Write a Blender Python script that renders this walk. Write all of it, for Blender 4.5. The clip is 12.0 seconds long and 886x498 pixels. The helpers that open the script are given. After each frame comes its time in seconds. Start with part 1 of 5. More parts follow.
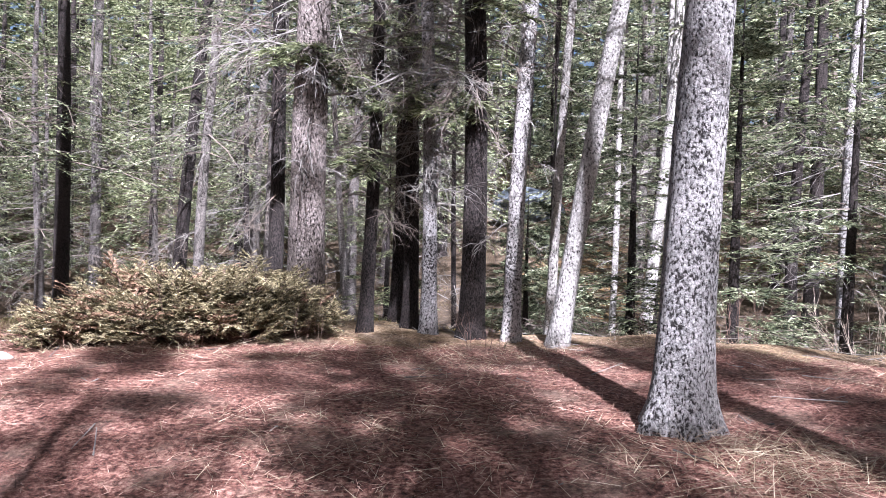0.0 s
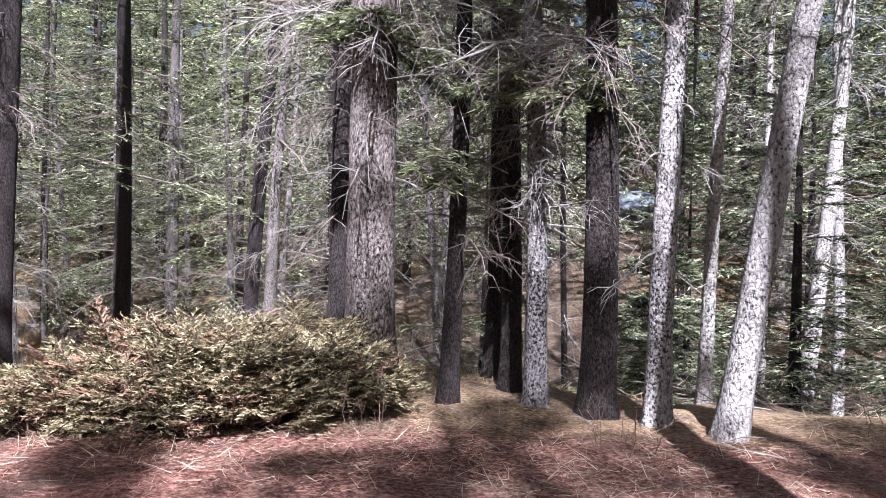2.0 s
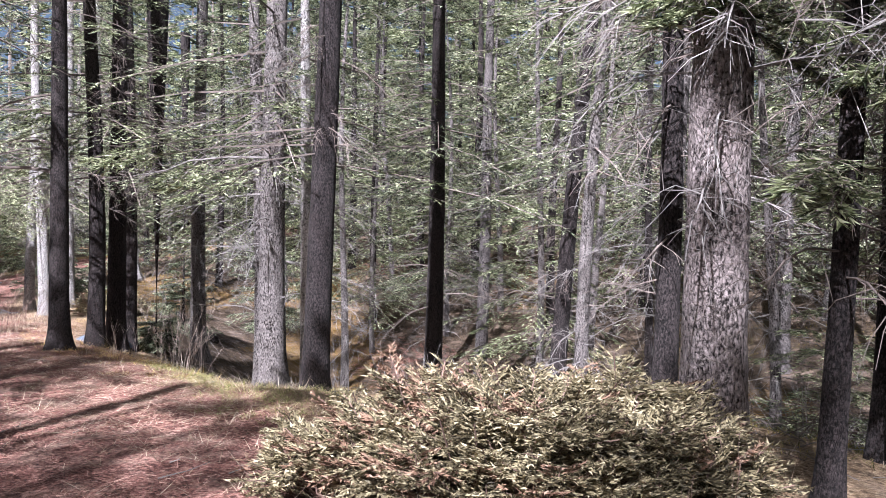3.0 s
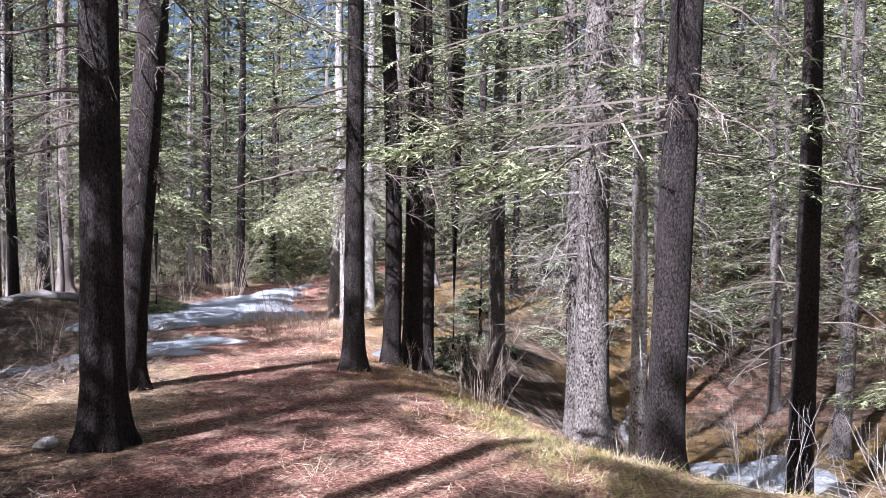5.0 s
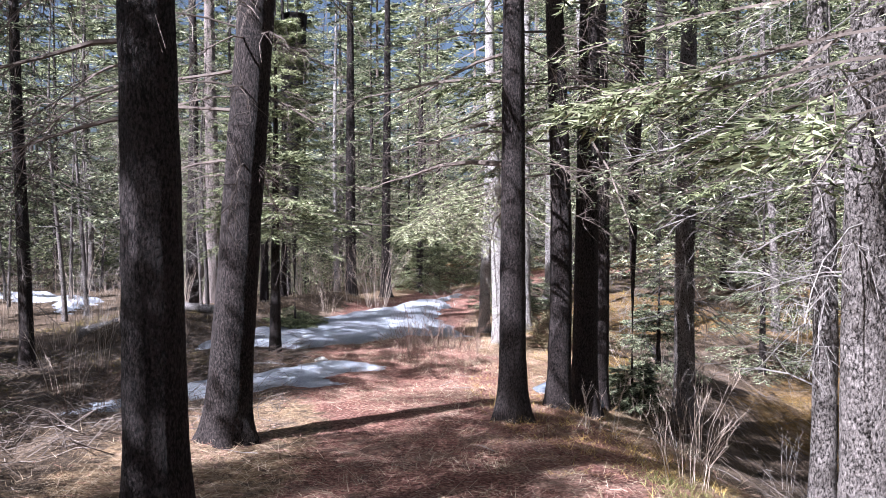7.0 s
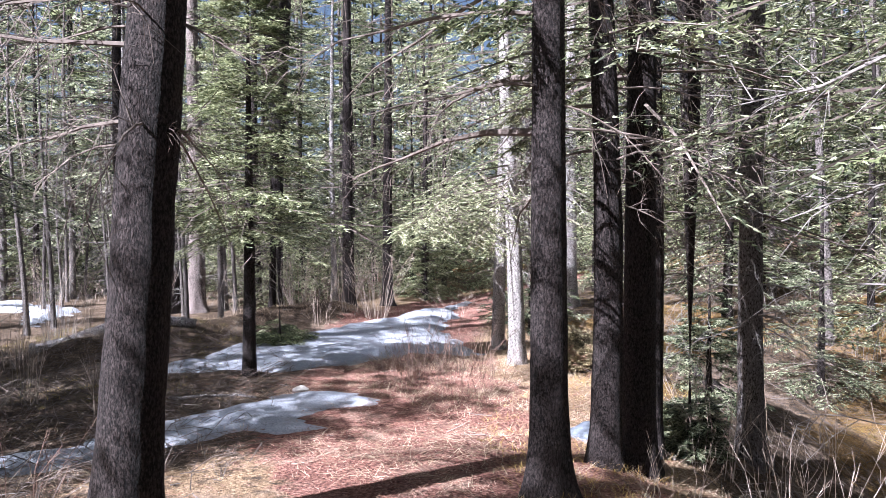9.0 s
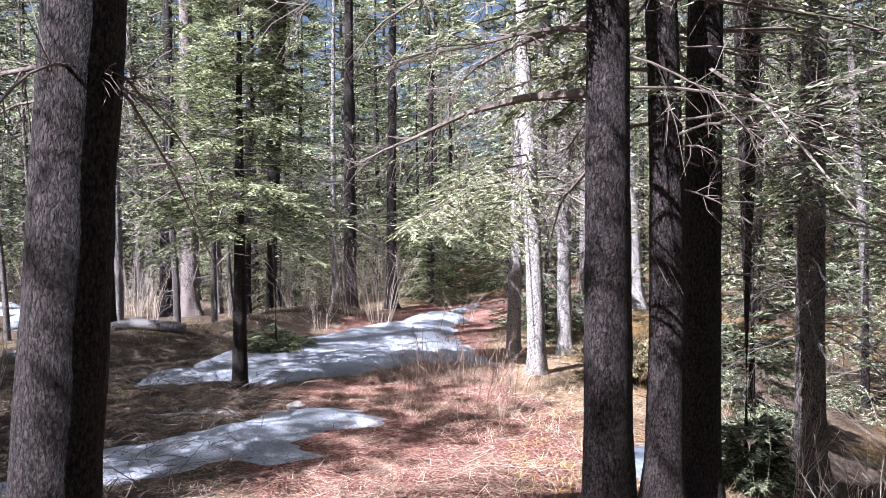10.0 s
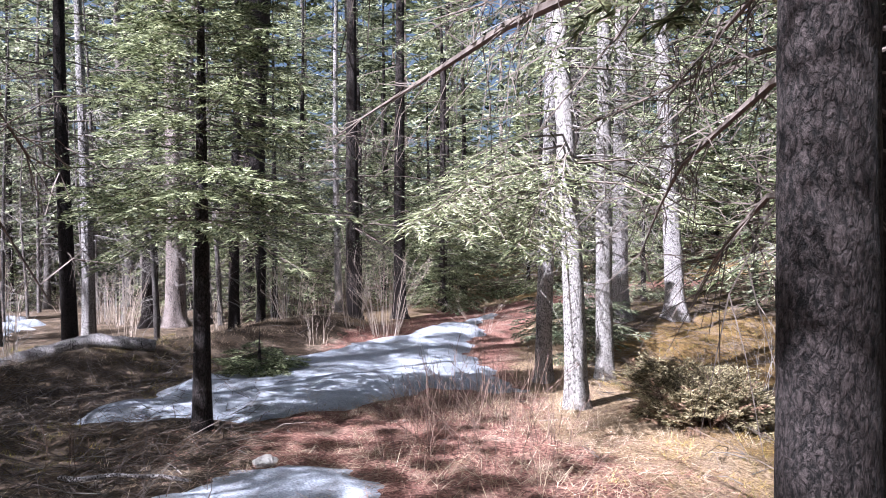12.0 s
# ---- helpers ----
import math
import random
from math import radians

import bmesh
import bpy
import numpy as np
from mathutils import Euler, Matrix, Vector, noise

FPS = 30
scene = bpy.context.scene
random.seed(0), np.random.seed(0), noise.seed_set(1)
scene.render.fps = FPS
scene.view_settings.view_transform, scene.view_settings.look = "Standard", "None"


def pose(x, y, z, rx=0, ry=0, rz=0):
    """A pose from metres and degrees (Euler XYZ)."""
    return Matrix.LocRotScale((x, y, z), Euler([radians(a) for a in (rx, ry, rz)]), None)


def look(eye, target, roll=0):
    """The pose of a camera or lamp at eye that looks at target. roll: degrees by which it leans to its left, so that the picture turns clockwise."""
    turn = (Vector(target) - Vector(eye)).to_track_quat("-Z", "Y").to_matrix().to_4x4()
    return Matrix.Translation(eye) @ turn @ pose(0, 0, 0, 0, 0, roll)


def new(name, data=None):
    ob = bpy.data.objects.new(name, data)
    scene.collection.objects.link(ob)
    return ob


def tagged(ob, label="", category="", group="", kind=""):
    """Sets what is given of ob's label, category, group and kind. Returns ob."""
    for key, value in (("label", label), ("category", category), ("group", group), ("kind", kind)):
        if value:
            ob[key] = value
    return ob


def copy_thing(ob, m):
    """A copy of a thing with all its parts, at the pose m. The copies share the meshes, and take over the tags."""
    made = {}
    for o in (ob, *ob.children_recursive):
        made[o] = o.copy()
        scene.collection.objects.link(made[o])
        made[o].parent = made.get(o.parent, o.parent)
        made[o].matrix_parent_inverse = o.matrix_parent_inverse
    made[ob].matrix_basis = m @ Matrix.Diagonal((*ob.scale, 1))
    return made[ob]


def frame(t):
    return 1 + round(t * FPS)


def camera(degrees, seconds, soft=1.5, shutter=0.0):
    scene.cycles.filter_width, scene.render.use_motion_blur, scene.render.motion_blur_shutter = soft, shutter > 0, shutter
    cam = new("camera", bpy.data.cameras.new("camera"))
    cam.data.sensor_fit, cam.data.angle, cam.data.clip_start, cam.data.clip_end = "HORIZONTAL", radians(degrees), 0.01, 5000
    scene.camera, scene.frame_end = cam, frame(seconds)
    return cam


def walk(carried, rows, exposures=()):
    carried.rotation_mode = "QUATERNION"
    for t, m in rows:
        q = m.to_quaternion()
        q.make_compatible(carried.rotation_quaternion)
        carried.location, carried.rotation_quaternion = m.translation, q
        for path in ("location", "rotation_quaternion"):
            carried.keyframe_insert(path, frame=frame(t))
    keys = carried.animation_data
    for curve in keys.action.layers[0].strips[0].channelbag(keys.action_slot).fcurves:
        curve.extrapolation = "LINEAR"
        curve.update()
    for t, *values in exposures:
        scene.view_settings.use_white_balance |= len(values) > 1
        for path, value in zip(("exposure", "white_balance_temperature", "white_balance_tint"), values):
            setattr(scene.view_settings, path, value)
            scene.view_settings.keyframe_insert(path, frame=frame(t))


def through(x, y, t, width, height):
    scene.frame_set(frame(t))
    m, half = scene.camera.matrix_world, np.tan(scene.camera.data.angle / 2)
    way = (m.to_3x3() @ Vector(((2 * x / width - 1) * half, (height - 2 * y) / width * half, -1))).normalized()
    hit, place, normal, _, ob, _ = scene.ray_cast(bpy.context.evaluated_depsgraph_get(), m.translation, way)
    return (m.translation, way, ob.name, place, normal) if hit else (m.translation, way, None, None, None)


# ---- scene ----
cam = camera(60.0, 12.0, soft=0.65)
METRES, EYE, TILT, LEAN, TURN = 11.0, 1.3, 0.0, 0.0, 0.0
ROWS = [
    (0.0, 0.0, 0.0, 0.0, 0.04, -1.54, -1.67),
    (0.5, -0.0024, 0.0415, 0.0012, 4.0, -1.62, -1.47),
    (1.0, -0.0059, 0.0806, 0.0075, 5.51, -1.53, -1.38),
    (1.5, -0.0083, 0.1178, 0.0121, 6.15, -1.42, -1.19),
    (2.0, -0.006, 0.1578, 0.0142, 7.61, -1.39, -1.14),
    (2.5, -0.0194, 0.1983, 0.0192, 17.67, -1.52, -1.1),
    (3.0, -0.0369, 0.233, 0.0286, 30.47, -1.68, -1.01),
    (3.5, -0.0652, 0.2671, 0.0301, 39.34, -1.83, -0.98),
    (5.5, -0.2101, 0.3568, 0.0305, 53.87, -1.71, -0.49),
    (6.0, -0.2439, 0.3778, 0.0318, 56.93, -1.65, -0.28),
    (6.5, -0.2793, 0.4002, 0.0338, 60.84, -1.59, -0.23),
    (7.0, -0.3192, 0.4192, 0.0317, 62.49, -1.53, -0.12),
    (9.0, -0.4668, 0.497, 0.0273, 63.04, -1.27, 0.18),
    (9.5, -0.508, 0.5119, 0.0247, 63.08, -1.22, 0.09),
    (10.0, -0.5488, 0.5266, 0.0219, 63.18, -1.16, 0.15),
    (10.5, -0.5874, 0.5417, 0.0217, 63.25, -1.02, 0.19),
    (11.0, -0.6226, 0.555, 0.0211, 63.31, -0.94, 0.31),
    (11.5, -0.6577, 0.5763, 0.0204, 63.6, -0.93, 0.36),
    (12.0, -0.6944, 0.5957, 0.0185, 64.04, -0.91, 0.24),
]
walk(cam, [(t, pose(0, 0, EYE, TILT, LEAN, TURN) @ pose(METRES * x, METRES * y, METRES * z, 90 + pitch, roll, yaw)) for t, x, y, z, yaw, pitch, roll in ROWS],
     [(t, stops, 5660.0, 17.0) for t, stops in ((0.0, 2.42), (1.5, 2.28), (2.5, 2.28), (3.5, 2.14), (5.5, 2.34), (7.0, 2.34), (9.0, 2.46), (11.0, 2.46), (12.0, 2.37))])
# ---------------------------------------------------------------- light
SUN_AZ, SUN_EL = radians(168.0), radians(43.0)      # compass bearing from +y, clockwise
world = bpy.data.worlds.new("sky")
scene.world = world
world.use_nodes = True
wn = world.node_tree.nodes
sky = wn.new("ShaderNodeTexSky")
sky.sky_type, sky.sun_disc = "NISHITA", False
sky.sun_elevation, sky.sun_rotation = SUN_EL, SUN_AZ
sky.air_density, sky.dust_density = 1.0, 5.0
world.node_tree.links.new(sky.outputs[0], wn["Background"].inputs[0])
wn["Background"].inputs[1].default_value = 0.026
sun_data = bpy.data.lights.new("sun", "SUN")
sun_data.energy, sun_data.angle, sun_data.color = 5.0, radians(0.6), (1.0, 0.965, 0.93)
sun = new("sun", sun_data)
sun_way = Vector((math.sin(SUN_AZ) * math.cos(SUN_EL), math.cos(SUN_AZ) * math.cos(SUN_EL), math.sin(SUN_EL)))
sun.matrix_world = look(sun_way * 60, (0, 0, 0))


# ---------------------------------------------------------------- materials
def material(name, rough=0.85):
    m = bpy.data.materials.new(name)
    m.use_nodes = True
    nodes, links = m.node_tree.nodes, m.node_tree.links
    bsdf = nodes["Principled BSDF"]
    bsdf.inputs["Roughness"].default_value = rough
    bsdf.inputs["Specular IOR Level"].default_value = 0.25
    return m, nodes, links, bsdf


def noise_node(nodes, links, vector, scale, detail=5.0, rough=0.6):
    n = nodes.new("ShaderNodeTexNoise")
    n.inputs["Scale"].default_value, n.inputs["Detail"].default_value = scale, detail
    n.inputs["Roughness"].default_value = rough
    links.new(vector, n.inputs["Vector"])
    return n.outputs["Fac"]


def ramp(nodes, links, fac, stops):
    r = nodes.new("ShaderNodeValToRGB")
    el = r.color_ramp.elements
    while len(el) < len(stops):
        el.new(0.5)
    for e, (p, c) in zip(el, stops):
        e.position, e.color = p, (*c, 1)
    links.new(fac, r.inputs["Fac"])
    return r.outputs["Color"]


def mix(nodes, links, fac, a, b, how="MIX"):
    m = nodes.new("ShaderNodeMix")
    m.data_type, m.blend_type = "RGBA", how
    for value, slot in ((fac, 0), (a, 6), (b, 7)):
        if hasattr(value, "is_linked"):
            links.new(value, m.inputs[slot])
        elif slot == 0:
            m.inputs[0].default_value = value
        else:
            m.inputs[slot].default_value = (*value, 1)
    return m.outputs[2]


def maths(nodes, links, how, a, b):
    m = nodes.new("ShaderNodeMath")
    m.operation = how
    for i, value in enumerate((a, b)):
        if hasattr(value, "is_linked"):
            links.new(value, m.inputs[i])
        else:
            m.inputs[i].default_value = value
    return m.outputs[0]


def bump(nodes, links, bsdf, height, strength, distance):
    b = nodes.new("ShaderNodeBump")
    b.inputs["Strength"].default_value, b.inputs["Distance"].default_value = strength, distance
    links.new(height, b.inputs["Height"])
    links.new(b.outputs[0], bsdf.inputs["Normal"])


def stretched(nodes, links, sx, sy, sz):
    c, m = nodes.new("ShaderNodeTexCoord"), nodes.new("ShaderNodeMapping")
    m.inputs["Scale"].default_value = (sx, sy, sz)
    links.new(c.outputs["Object"], m.inputs["Vector"])
    return m.outputs[0]


def bark_material(name, plate, groove, stain, size, share, upright, split=0.75, grain=0.8):
    """Scaly bark: small ragged flakes with dark gaps, cracks that run upright, weathered streaks."""
    m, nodes, links, bsdf = material(name, 0.9)
    v = stretched(nodes, links, 1, 1, upright)
    flake = nodes.new("ShaderNodeTexNoise")
    flake.inputs["Scale"].default_value, flake.inputs["Detail"].default_value = size, 4
    flake.inputs["Roughness"].default_value, flake.inputs["Distortion"].default_value = 0.62, 0.2
    links.new(v, flake.inputs["Vector"])
    fine = noise_node(nodes, links, v, size * 3.2, 5, 0.7)
    broad = noise_node(nodes, links, stretched(nodes, links, 1, 1, 0.3), 7.0, 5, 0.65)
    cracks = nodes.new("ShaderNodeTexVoronoi")
    cracks.feature = "DISTANCE_TO_EDGE"
    cracks.inputs["Scale"].default_value = size * 0.55
    push = nodes.new("ShaderNodeVectorMath")
    push.operation = "MULTIPLY_ADD"
    links.new(flake.outputs["Color"], push.inputs[0])
    push.inputs[1].default_value = (0.02, 0.02, 0.02)
    links.new(v, push.inputs[2])
    links.new(push.outputs[0], cracks.inputs["Vector"])
    crack = ramp(nodes, links, cracks.outputs["Distance"], [(0.0, (0, 0, 0)), (0.13, (1, 1, 1))])
    fleck = maths(nodes, links, "ADD", flake.outputs["Fac"], maths(nodes, links, "MULTIPLY", maths(nodes, links, "SUBTRACT", broad, 0.5), 0.4))
    flakes = ramp(nodes, links, fleck, [(share - 0.06, (0, 0, 0)), (share + 0.05, (0.55, 0.55, 0.55)), (share + 0.24, (1, 1, 1))])
    base = mix(nodes, links, flakes, groove, plate)
    base = mix(nodes, links, ramp(nodes, links, broad, [(0.45, (0, 0, 0)), (0.68, (0.7, 0.7, 0.7))]), base, mix(nodes, links, flakes, groove, stain))
    base = mix(nodes, links, split, base, mix(nodes, links, crack, (0.3, 0.28, 0.27), (1, 1, 1)), "MULTIPLY")
    base = mix(nodes, links, grain, base, ramp(nodes, links, fine, [(0.32, (0.45, 0.43, 0.42)), (0.6, (1, 1, 1))]), "MULTIPLY")
    info = nodes.new("ShaderNodeObjectInfo")
    tone = ramp(nodes, links, info.outputs["Random"], [(0, (0.74, 0.73, 0.74)), (1, (1.0, 0.98, 0.97))])
    links.new(mix(nodes, links, 1.0, base, tone, "MULTIPLY"), bsdf.inputs["Base Color"])
    height = maths(nodes, links, "ADD", maths(nodes, links, "MULTIPLY", flakes, 0.6), maths(nodes, links, "MULTIPLY", fine, 0.5))
    height = maths(nodes, links, "ADD", height, maths(nodes, links, "MULTIPLY", crack, 0.5))
    height = maths(nodes, links, "ADD", height, maths(nodes, links, "MULTIPLY", broad, 0.8))
    bump(nodes, links, bsdf, height, 1.0, 0.014)
    return m


def leaf_material(name, dark, mid, light, through=0.35):
    """Needles and blades: tone by tuft, partly translucent."""
    m, nodes, links, bsdf = material(name, 0.55)
    geo, info = nodes.new("ShaderNodeNewGeometry"), nodes.new("ShaderNodeObjectInfo")
    patch = noise_node(nodes, links, geo.outputs["Position"], 2.3, 3, 0.6)
    tone = maths(nodes, links, "ADD", maths(nodes, links, "MULTIPLY", geo.outputs["Random Per Island"], 0.5),
                 maths(nodes, links, "MULTIPLY", patch, 0.6))
    tone = maths(nodes, links, "ADD", tone, maths(nodes, links, "MULTIPLY", info.outputs["Random"], 0.12))
    col = ramp(nodes, links, tone, [(0.4, dark), (0.62, mid), (0.86, light)])
    links.new(col, bsdf.inputs["Base Color"])
    glow = nodes.new("ShaderNodeBsdfTranslucent")
    links.new(col, glow.inputs["Color"])
    both = nodes.new("ShaderNodeMixShader")
    both.inputs[0].default_value = through
    links.new(bsdf.outputs[0], both.inputs[1])
    links.new(glow.outputs[0], both.inputs[2])
    links.new(both.outputs[0], nodes["Material Output"].inputs["Surface"])
    return m


def twig_material(name, a, b):
    m, nodes, links, bsdf = material(name, 0.8)
    geo = nodes.new("ShaderNodeNewGeometry")
    col = ramp(nodes, links, geo.outputs["Random Per Island"], [(0.0, a), (1.0, b)])
    grain = noise_node(nodes, links, geo.outputs["Position"], 45, 4, 0.6)
    links.new(mix(nodes, links, 0.6, col, ramp(nodes, links, grain, [(0.3, (0.5, 0.5, 0.5)), (0.7, (1, 1, 1))]), "MULTIPLY"), bsdf.inputs["Base Color"])
    return m


BARK_GREY = bark_material("grey_scaly_bark", (0.68, 0.65, 0.65), (0.03, 0.025, 0.025), (0.44, 0.40, 0.40), 72, 0.44, 0.75, 0.2, 0.5)
# Plates darkened to hold the crown shade that these trunks lack.
BARK_BROWN = bark_material("brown_furrowed_bark", (0.094, 0.075, 0.073), (0.012, 0.0095, 0.0095), (0.06, 0.047, 0.046), 92, 0.45, 0.5)
BARK_PINK = bark_material("pinkish_plated_bark", (0.48, 0.41, 0.39), (0.028, 0.022, 0.02), (0.25, 0.20, 0.19), 62, 0.42, 0.6, 0.5, 0.7)
BARK_PALE = bark_material("pale_smooth_bark", (0.60, 0.57, 0.55), (0.05, 0.043, 0.04), (0.42, 0.39, 0.38), 62, 0.39, 0.7, 0.25, 0.5)
# Shaded copy of the grey and pink barks, for trunks with less sun.
BARK_DIM = bark_material("dim_grey_bark", (0.31, 0.28, 0.27), (0.022, 0.018, 0.017), (0.16, 0.14, 0.135), 66, 0.42, 0.6, 0.4, 0.7)
NEEDLE = leaf_material("spruce_needles", (0.012, 0.018, 0.011), (0.112, 0.132, 0.074), (0.46, 0.475, 0.325), 0.36)
# Paler, yellower needles that also carry a sunlit look on firs and boughs.
NEEDLE_BRIGHT = leaf_material("bright_spruce_needles", (0.028, 0.037, 0.017), (0.178, 0.202, 0.100), (0.53, 0.55, 0.35), 0.38)
JUNIPER = leaf_material("juniper_sprays", (0.05, 0.041, 0.024), (0.245, 0.205, 0.118), (0.51, 0.44, 0.285))
STRAW = leaf_material("dry_grass", (0.16, 0.11, 0.075), (0.38, 0.29, 0.20), (0.64, 0.54, 0.41))
GOLD = leaf_material("golden_moss_and_grass", (0.10, 0.06, 0.015), (0.34, 0.22, 0.06), (0.62, 0.45, 0.17))
GRASS = leaf_material("greening_grass", (0.10, 0.11, 0.03), (0.26, 0.25, 0.09), (0.50, 0.44, 0.22))
DRY = leaf_material("dry_brown_juniper", (0.08, 0.045, 0.03), (0.19, 0.115, 0.075), (0.30, 0.20, 0.14), 0.12)
LITTER = leaf_material("fallen_needles", (0.08, 0.035, 0.025), (0.28, 0.135, 0.10), (0.60, 0.41, 0.33), 0.1)
MOSS = leaf_material("moss_and_low_plants", (0.06, 0.06, 0.015), (0.18, 0.15, 0.035), (0.38, 0.28, 0.07))
TWIG_GREY = twig_material("dead_grey_twigs", (0.09, 0.079, 0.074), (0.34, 0.31, 0.295))
TWIG_DARK = twig_material("dark_branch_wood", (0.09, 0.07, 0.06), (0.22, 0.18, 0.16))
TWIG_TAN = twig_material("tan_shrub_stems", (0.26, 0.20, 0.16), (0.54, 0.45, 0.39))
TWIG_RED = twig_material("reddish_shrub_stems", (0.06, 0.034, 0.028), (0.22, 0.145, 0.115))


def ground_material():
    m, nodes, links, bsdf = material("forest_floor", 0.95)
    geo = nodes.new("ShaderNodeNewGeometry")
    p = geo.outputs["Position"]

    def mask(name):
        a = nodes.new("ShaderNodeAttribute")
        a.attribute_name = name
        return a.outputs["Fac"]
    fine, mid, broad = noise_node(nodes, links, p, 38, 7, 0.72), noise_node(nodes, links, p, 6.5, 5, 0.6), noise_node(nodes, links, p, 1.1, 4, 0.55)
    duff = ramp(nodes, links, fine, [(0.36, (0.035, 0.014, 0.011)), (0.5, (0.22, 0.095, 0.075)), (0.66, (0.56, 0.34, 0.27))])
    soil = ramp(nodes, links, fine, [(0.32, (0.014, 0.010, 0.007)), (0.52, (0.085, 0.058, 0.038)), (0.72, (0.28, 0.20, 0.13))])
    straw = ramp(nodes, links, fine, [(0.34, (0.06, 0.037, 0.02)), (0.5, (0.29, 0.195, 0.115)), (0.68, (0.58, 0.45, 0.30))])
    moss = ramp(nodes, links, fine, [(0.3, (0.03, 0.02, 0.009)), (0.52, (0.20, 0.12, 0.042)), (0.75, (0.44, 0.30, 0.13))])

    def soft(fac, by):
        s = maths(nodes, links, "ADD", fac, maths(nodes, links, "MULTIPLY", maths(nodes, links, "SUBTRACT", mid, 0.5), by))
        return ramp(nodes, links, s, [(0.38, (0, 0, 0)), (0.62, (1, 1, 1))])
    col = mix(nodes, links, soft(mask("moss"), 1.4), soil, moss)
    col = mix(nodes, links, soft(mask("straw"), 1.6), col, straw)
    col = mix(nodes, links, soft(mask("duff"), 1.2), col, duff)
    pale = ramp(nodes, links, noise_node(nodes, links, p, 2.6, 6, 0.7), [(0.5, (0, 0, 0)), (0.68, (0.55, 0.55, 0.55))])
    col = mix(nodes, links, pale, col, mix(nodes, links, fine, (0.16, 0.10, 0.075), (0.62, 0.49, 0.39)))
    col = mix(nodes, links, 0.8, col, ramp(nodes, links, broad, [(0.3, (0.55, 0.52, 0.5)), (0.7, (1, 1, 1))]), "MULTIPLY")
    links.new(col, bsdf.inputs["Base Color"])
    bump(nodes, links, bsdf, maths(nodes, links, "ADD", fine, maths(nodes, links, "MULTIPLY", mid, 1.5)), 0.9, 0.05)
    return m


def snow_material():
    m, nodes, links, bsdf = material("shade_tinted_old_snow", 0.6)
    geo = nodes.new("ShaderNodeNewGeometry")
    p = geo.outputs["Position"]
    grit, drift = noise_node(nodes, links, p, 60, 6, 0.75), noise_node(nodes, links, p, 4.5, 5, 0.6)
    # Darker and bluer than old snow itself: sky shade mixed into the colour.
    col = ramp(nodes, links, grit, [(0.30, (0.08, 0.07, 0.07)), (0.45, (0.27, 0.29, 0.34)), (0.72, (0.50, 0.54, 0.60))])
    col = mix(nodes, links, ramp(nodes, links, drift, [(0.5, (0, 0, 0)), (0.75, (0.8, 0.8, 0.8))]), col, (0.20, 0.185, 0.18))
    links.new(col, bsdf.inputs["Base Color"])
    bump(nodes, links, bsdf, maths(nodes, links, "ADD", drift, maths(nodes, links, "MULTIPLY", grit, 0.3)), 0.8, 0.08)
    return m


def stone_material(name, a, b):
    m, nodes, links, bsdf = material(name, 0.8)
    v = stretched(nodes, links, 1, 1, 1)
    f, g = noise_node(nodes, links, v, 5, 6, 0.65), noise_node(nodes, links, v, 40, 5, 0.7)
    col = ramp(nodes, links, f, [(0.3, a), (0.7, b)])
    links.new(mix(nodes, links, 0.6, col, ramp(nodes, links, g, [(0.3, (0.5, 0.5, 0.5)), (0.7, (1, 1, 1))]), "MULTIPLY"), bsdf.inputs["Base Color"])
    bump(nodes, links, bsdf, maths(nodes, links, "ADD", f, maths(nodes, links, "MULTIPLY", g, 0.4)), 0.8, 0.05)
    return m


FLOOR, SNOW = ground_material(), snow_material()
STONE_DARK = stone_material("dark_blue_grey_rock", (0.06, 0.07, 0.09), (0.22, 0.25, 0.30))
STONE_PALE = stone_material("pale_rock", (0.45, 0.42, 0.40), (0.72, 0.69, 0.66))


# ---------------------------------------------------------------- mesh helpers
class Geo:
    """Collects vertices and faces, all of one size of face per block."""
    def __init__(self):
        self.v, self.f, self.n = [], [], 0

    def add(self, verts, faces):
        self.v.append(np.asarray(verts, float).reshape(-1, 3))
        self.f.append(np.asarray(faces, int) + self.n)
        self.n += len(self.v[-1])

    def mesh(self, name, smooth=False):
        me = bpy.data.meshes.new(name)
        if not self.v:
            return me
        v = np.concatenate(self.v)
        sizes = np.concatenate([np.full(len(f), f.shape[1]) for f in self.f])
        loops = np.concatenate([f.ravel() for f in self.f])
        me.vertices.add(len(v))
        me.vertices.foreach_set("co", v.ravel().astype(np.float32))
        me.loops.add(len(loops))
        me.loops.foreach_set("vertex_index", loops.astype(np.int32))
        me.polygons.add(len(sizes))
        me.polygons.foreach_set("loop_start", np.concatenate([[0], np.cumsum(sizes)[:-1]]).astype(np.int32))
        me.update(calc_edges=True)
        me.polygons.foreach_set("use_smooth", np.full(len(sizes), smooth))
        return me


def part(name, geo, mat, parent=None, label="", smooth=False):
    me = geo.mesh(name, smooth) if isinstance(geo, Geo) else geo
    me.materials.clear()
    me.materials.append(mat)
    ob = new(name, me)
    ob.parent = parent
    return tagged(ob, label)


def unit(a):
    return a / np.maximum(np.linalg.norm(a, axis=-1, keepdims=True), 1e-9)


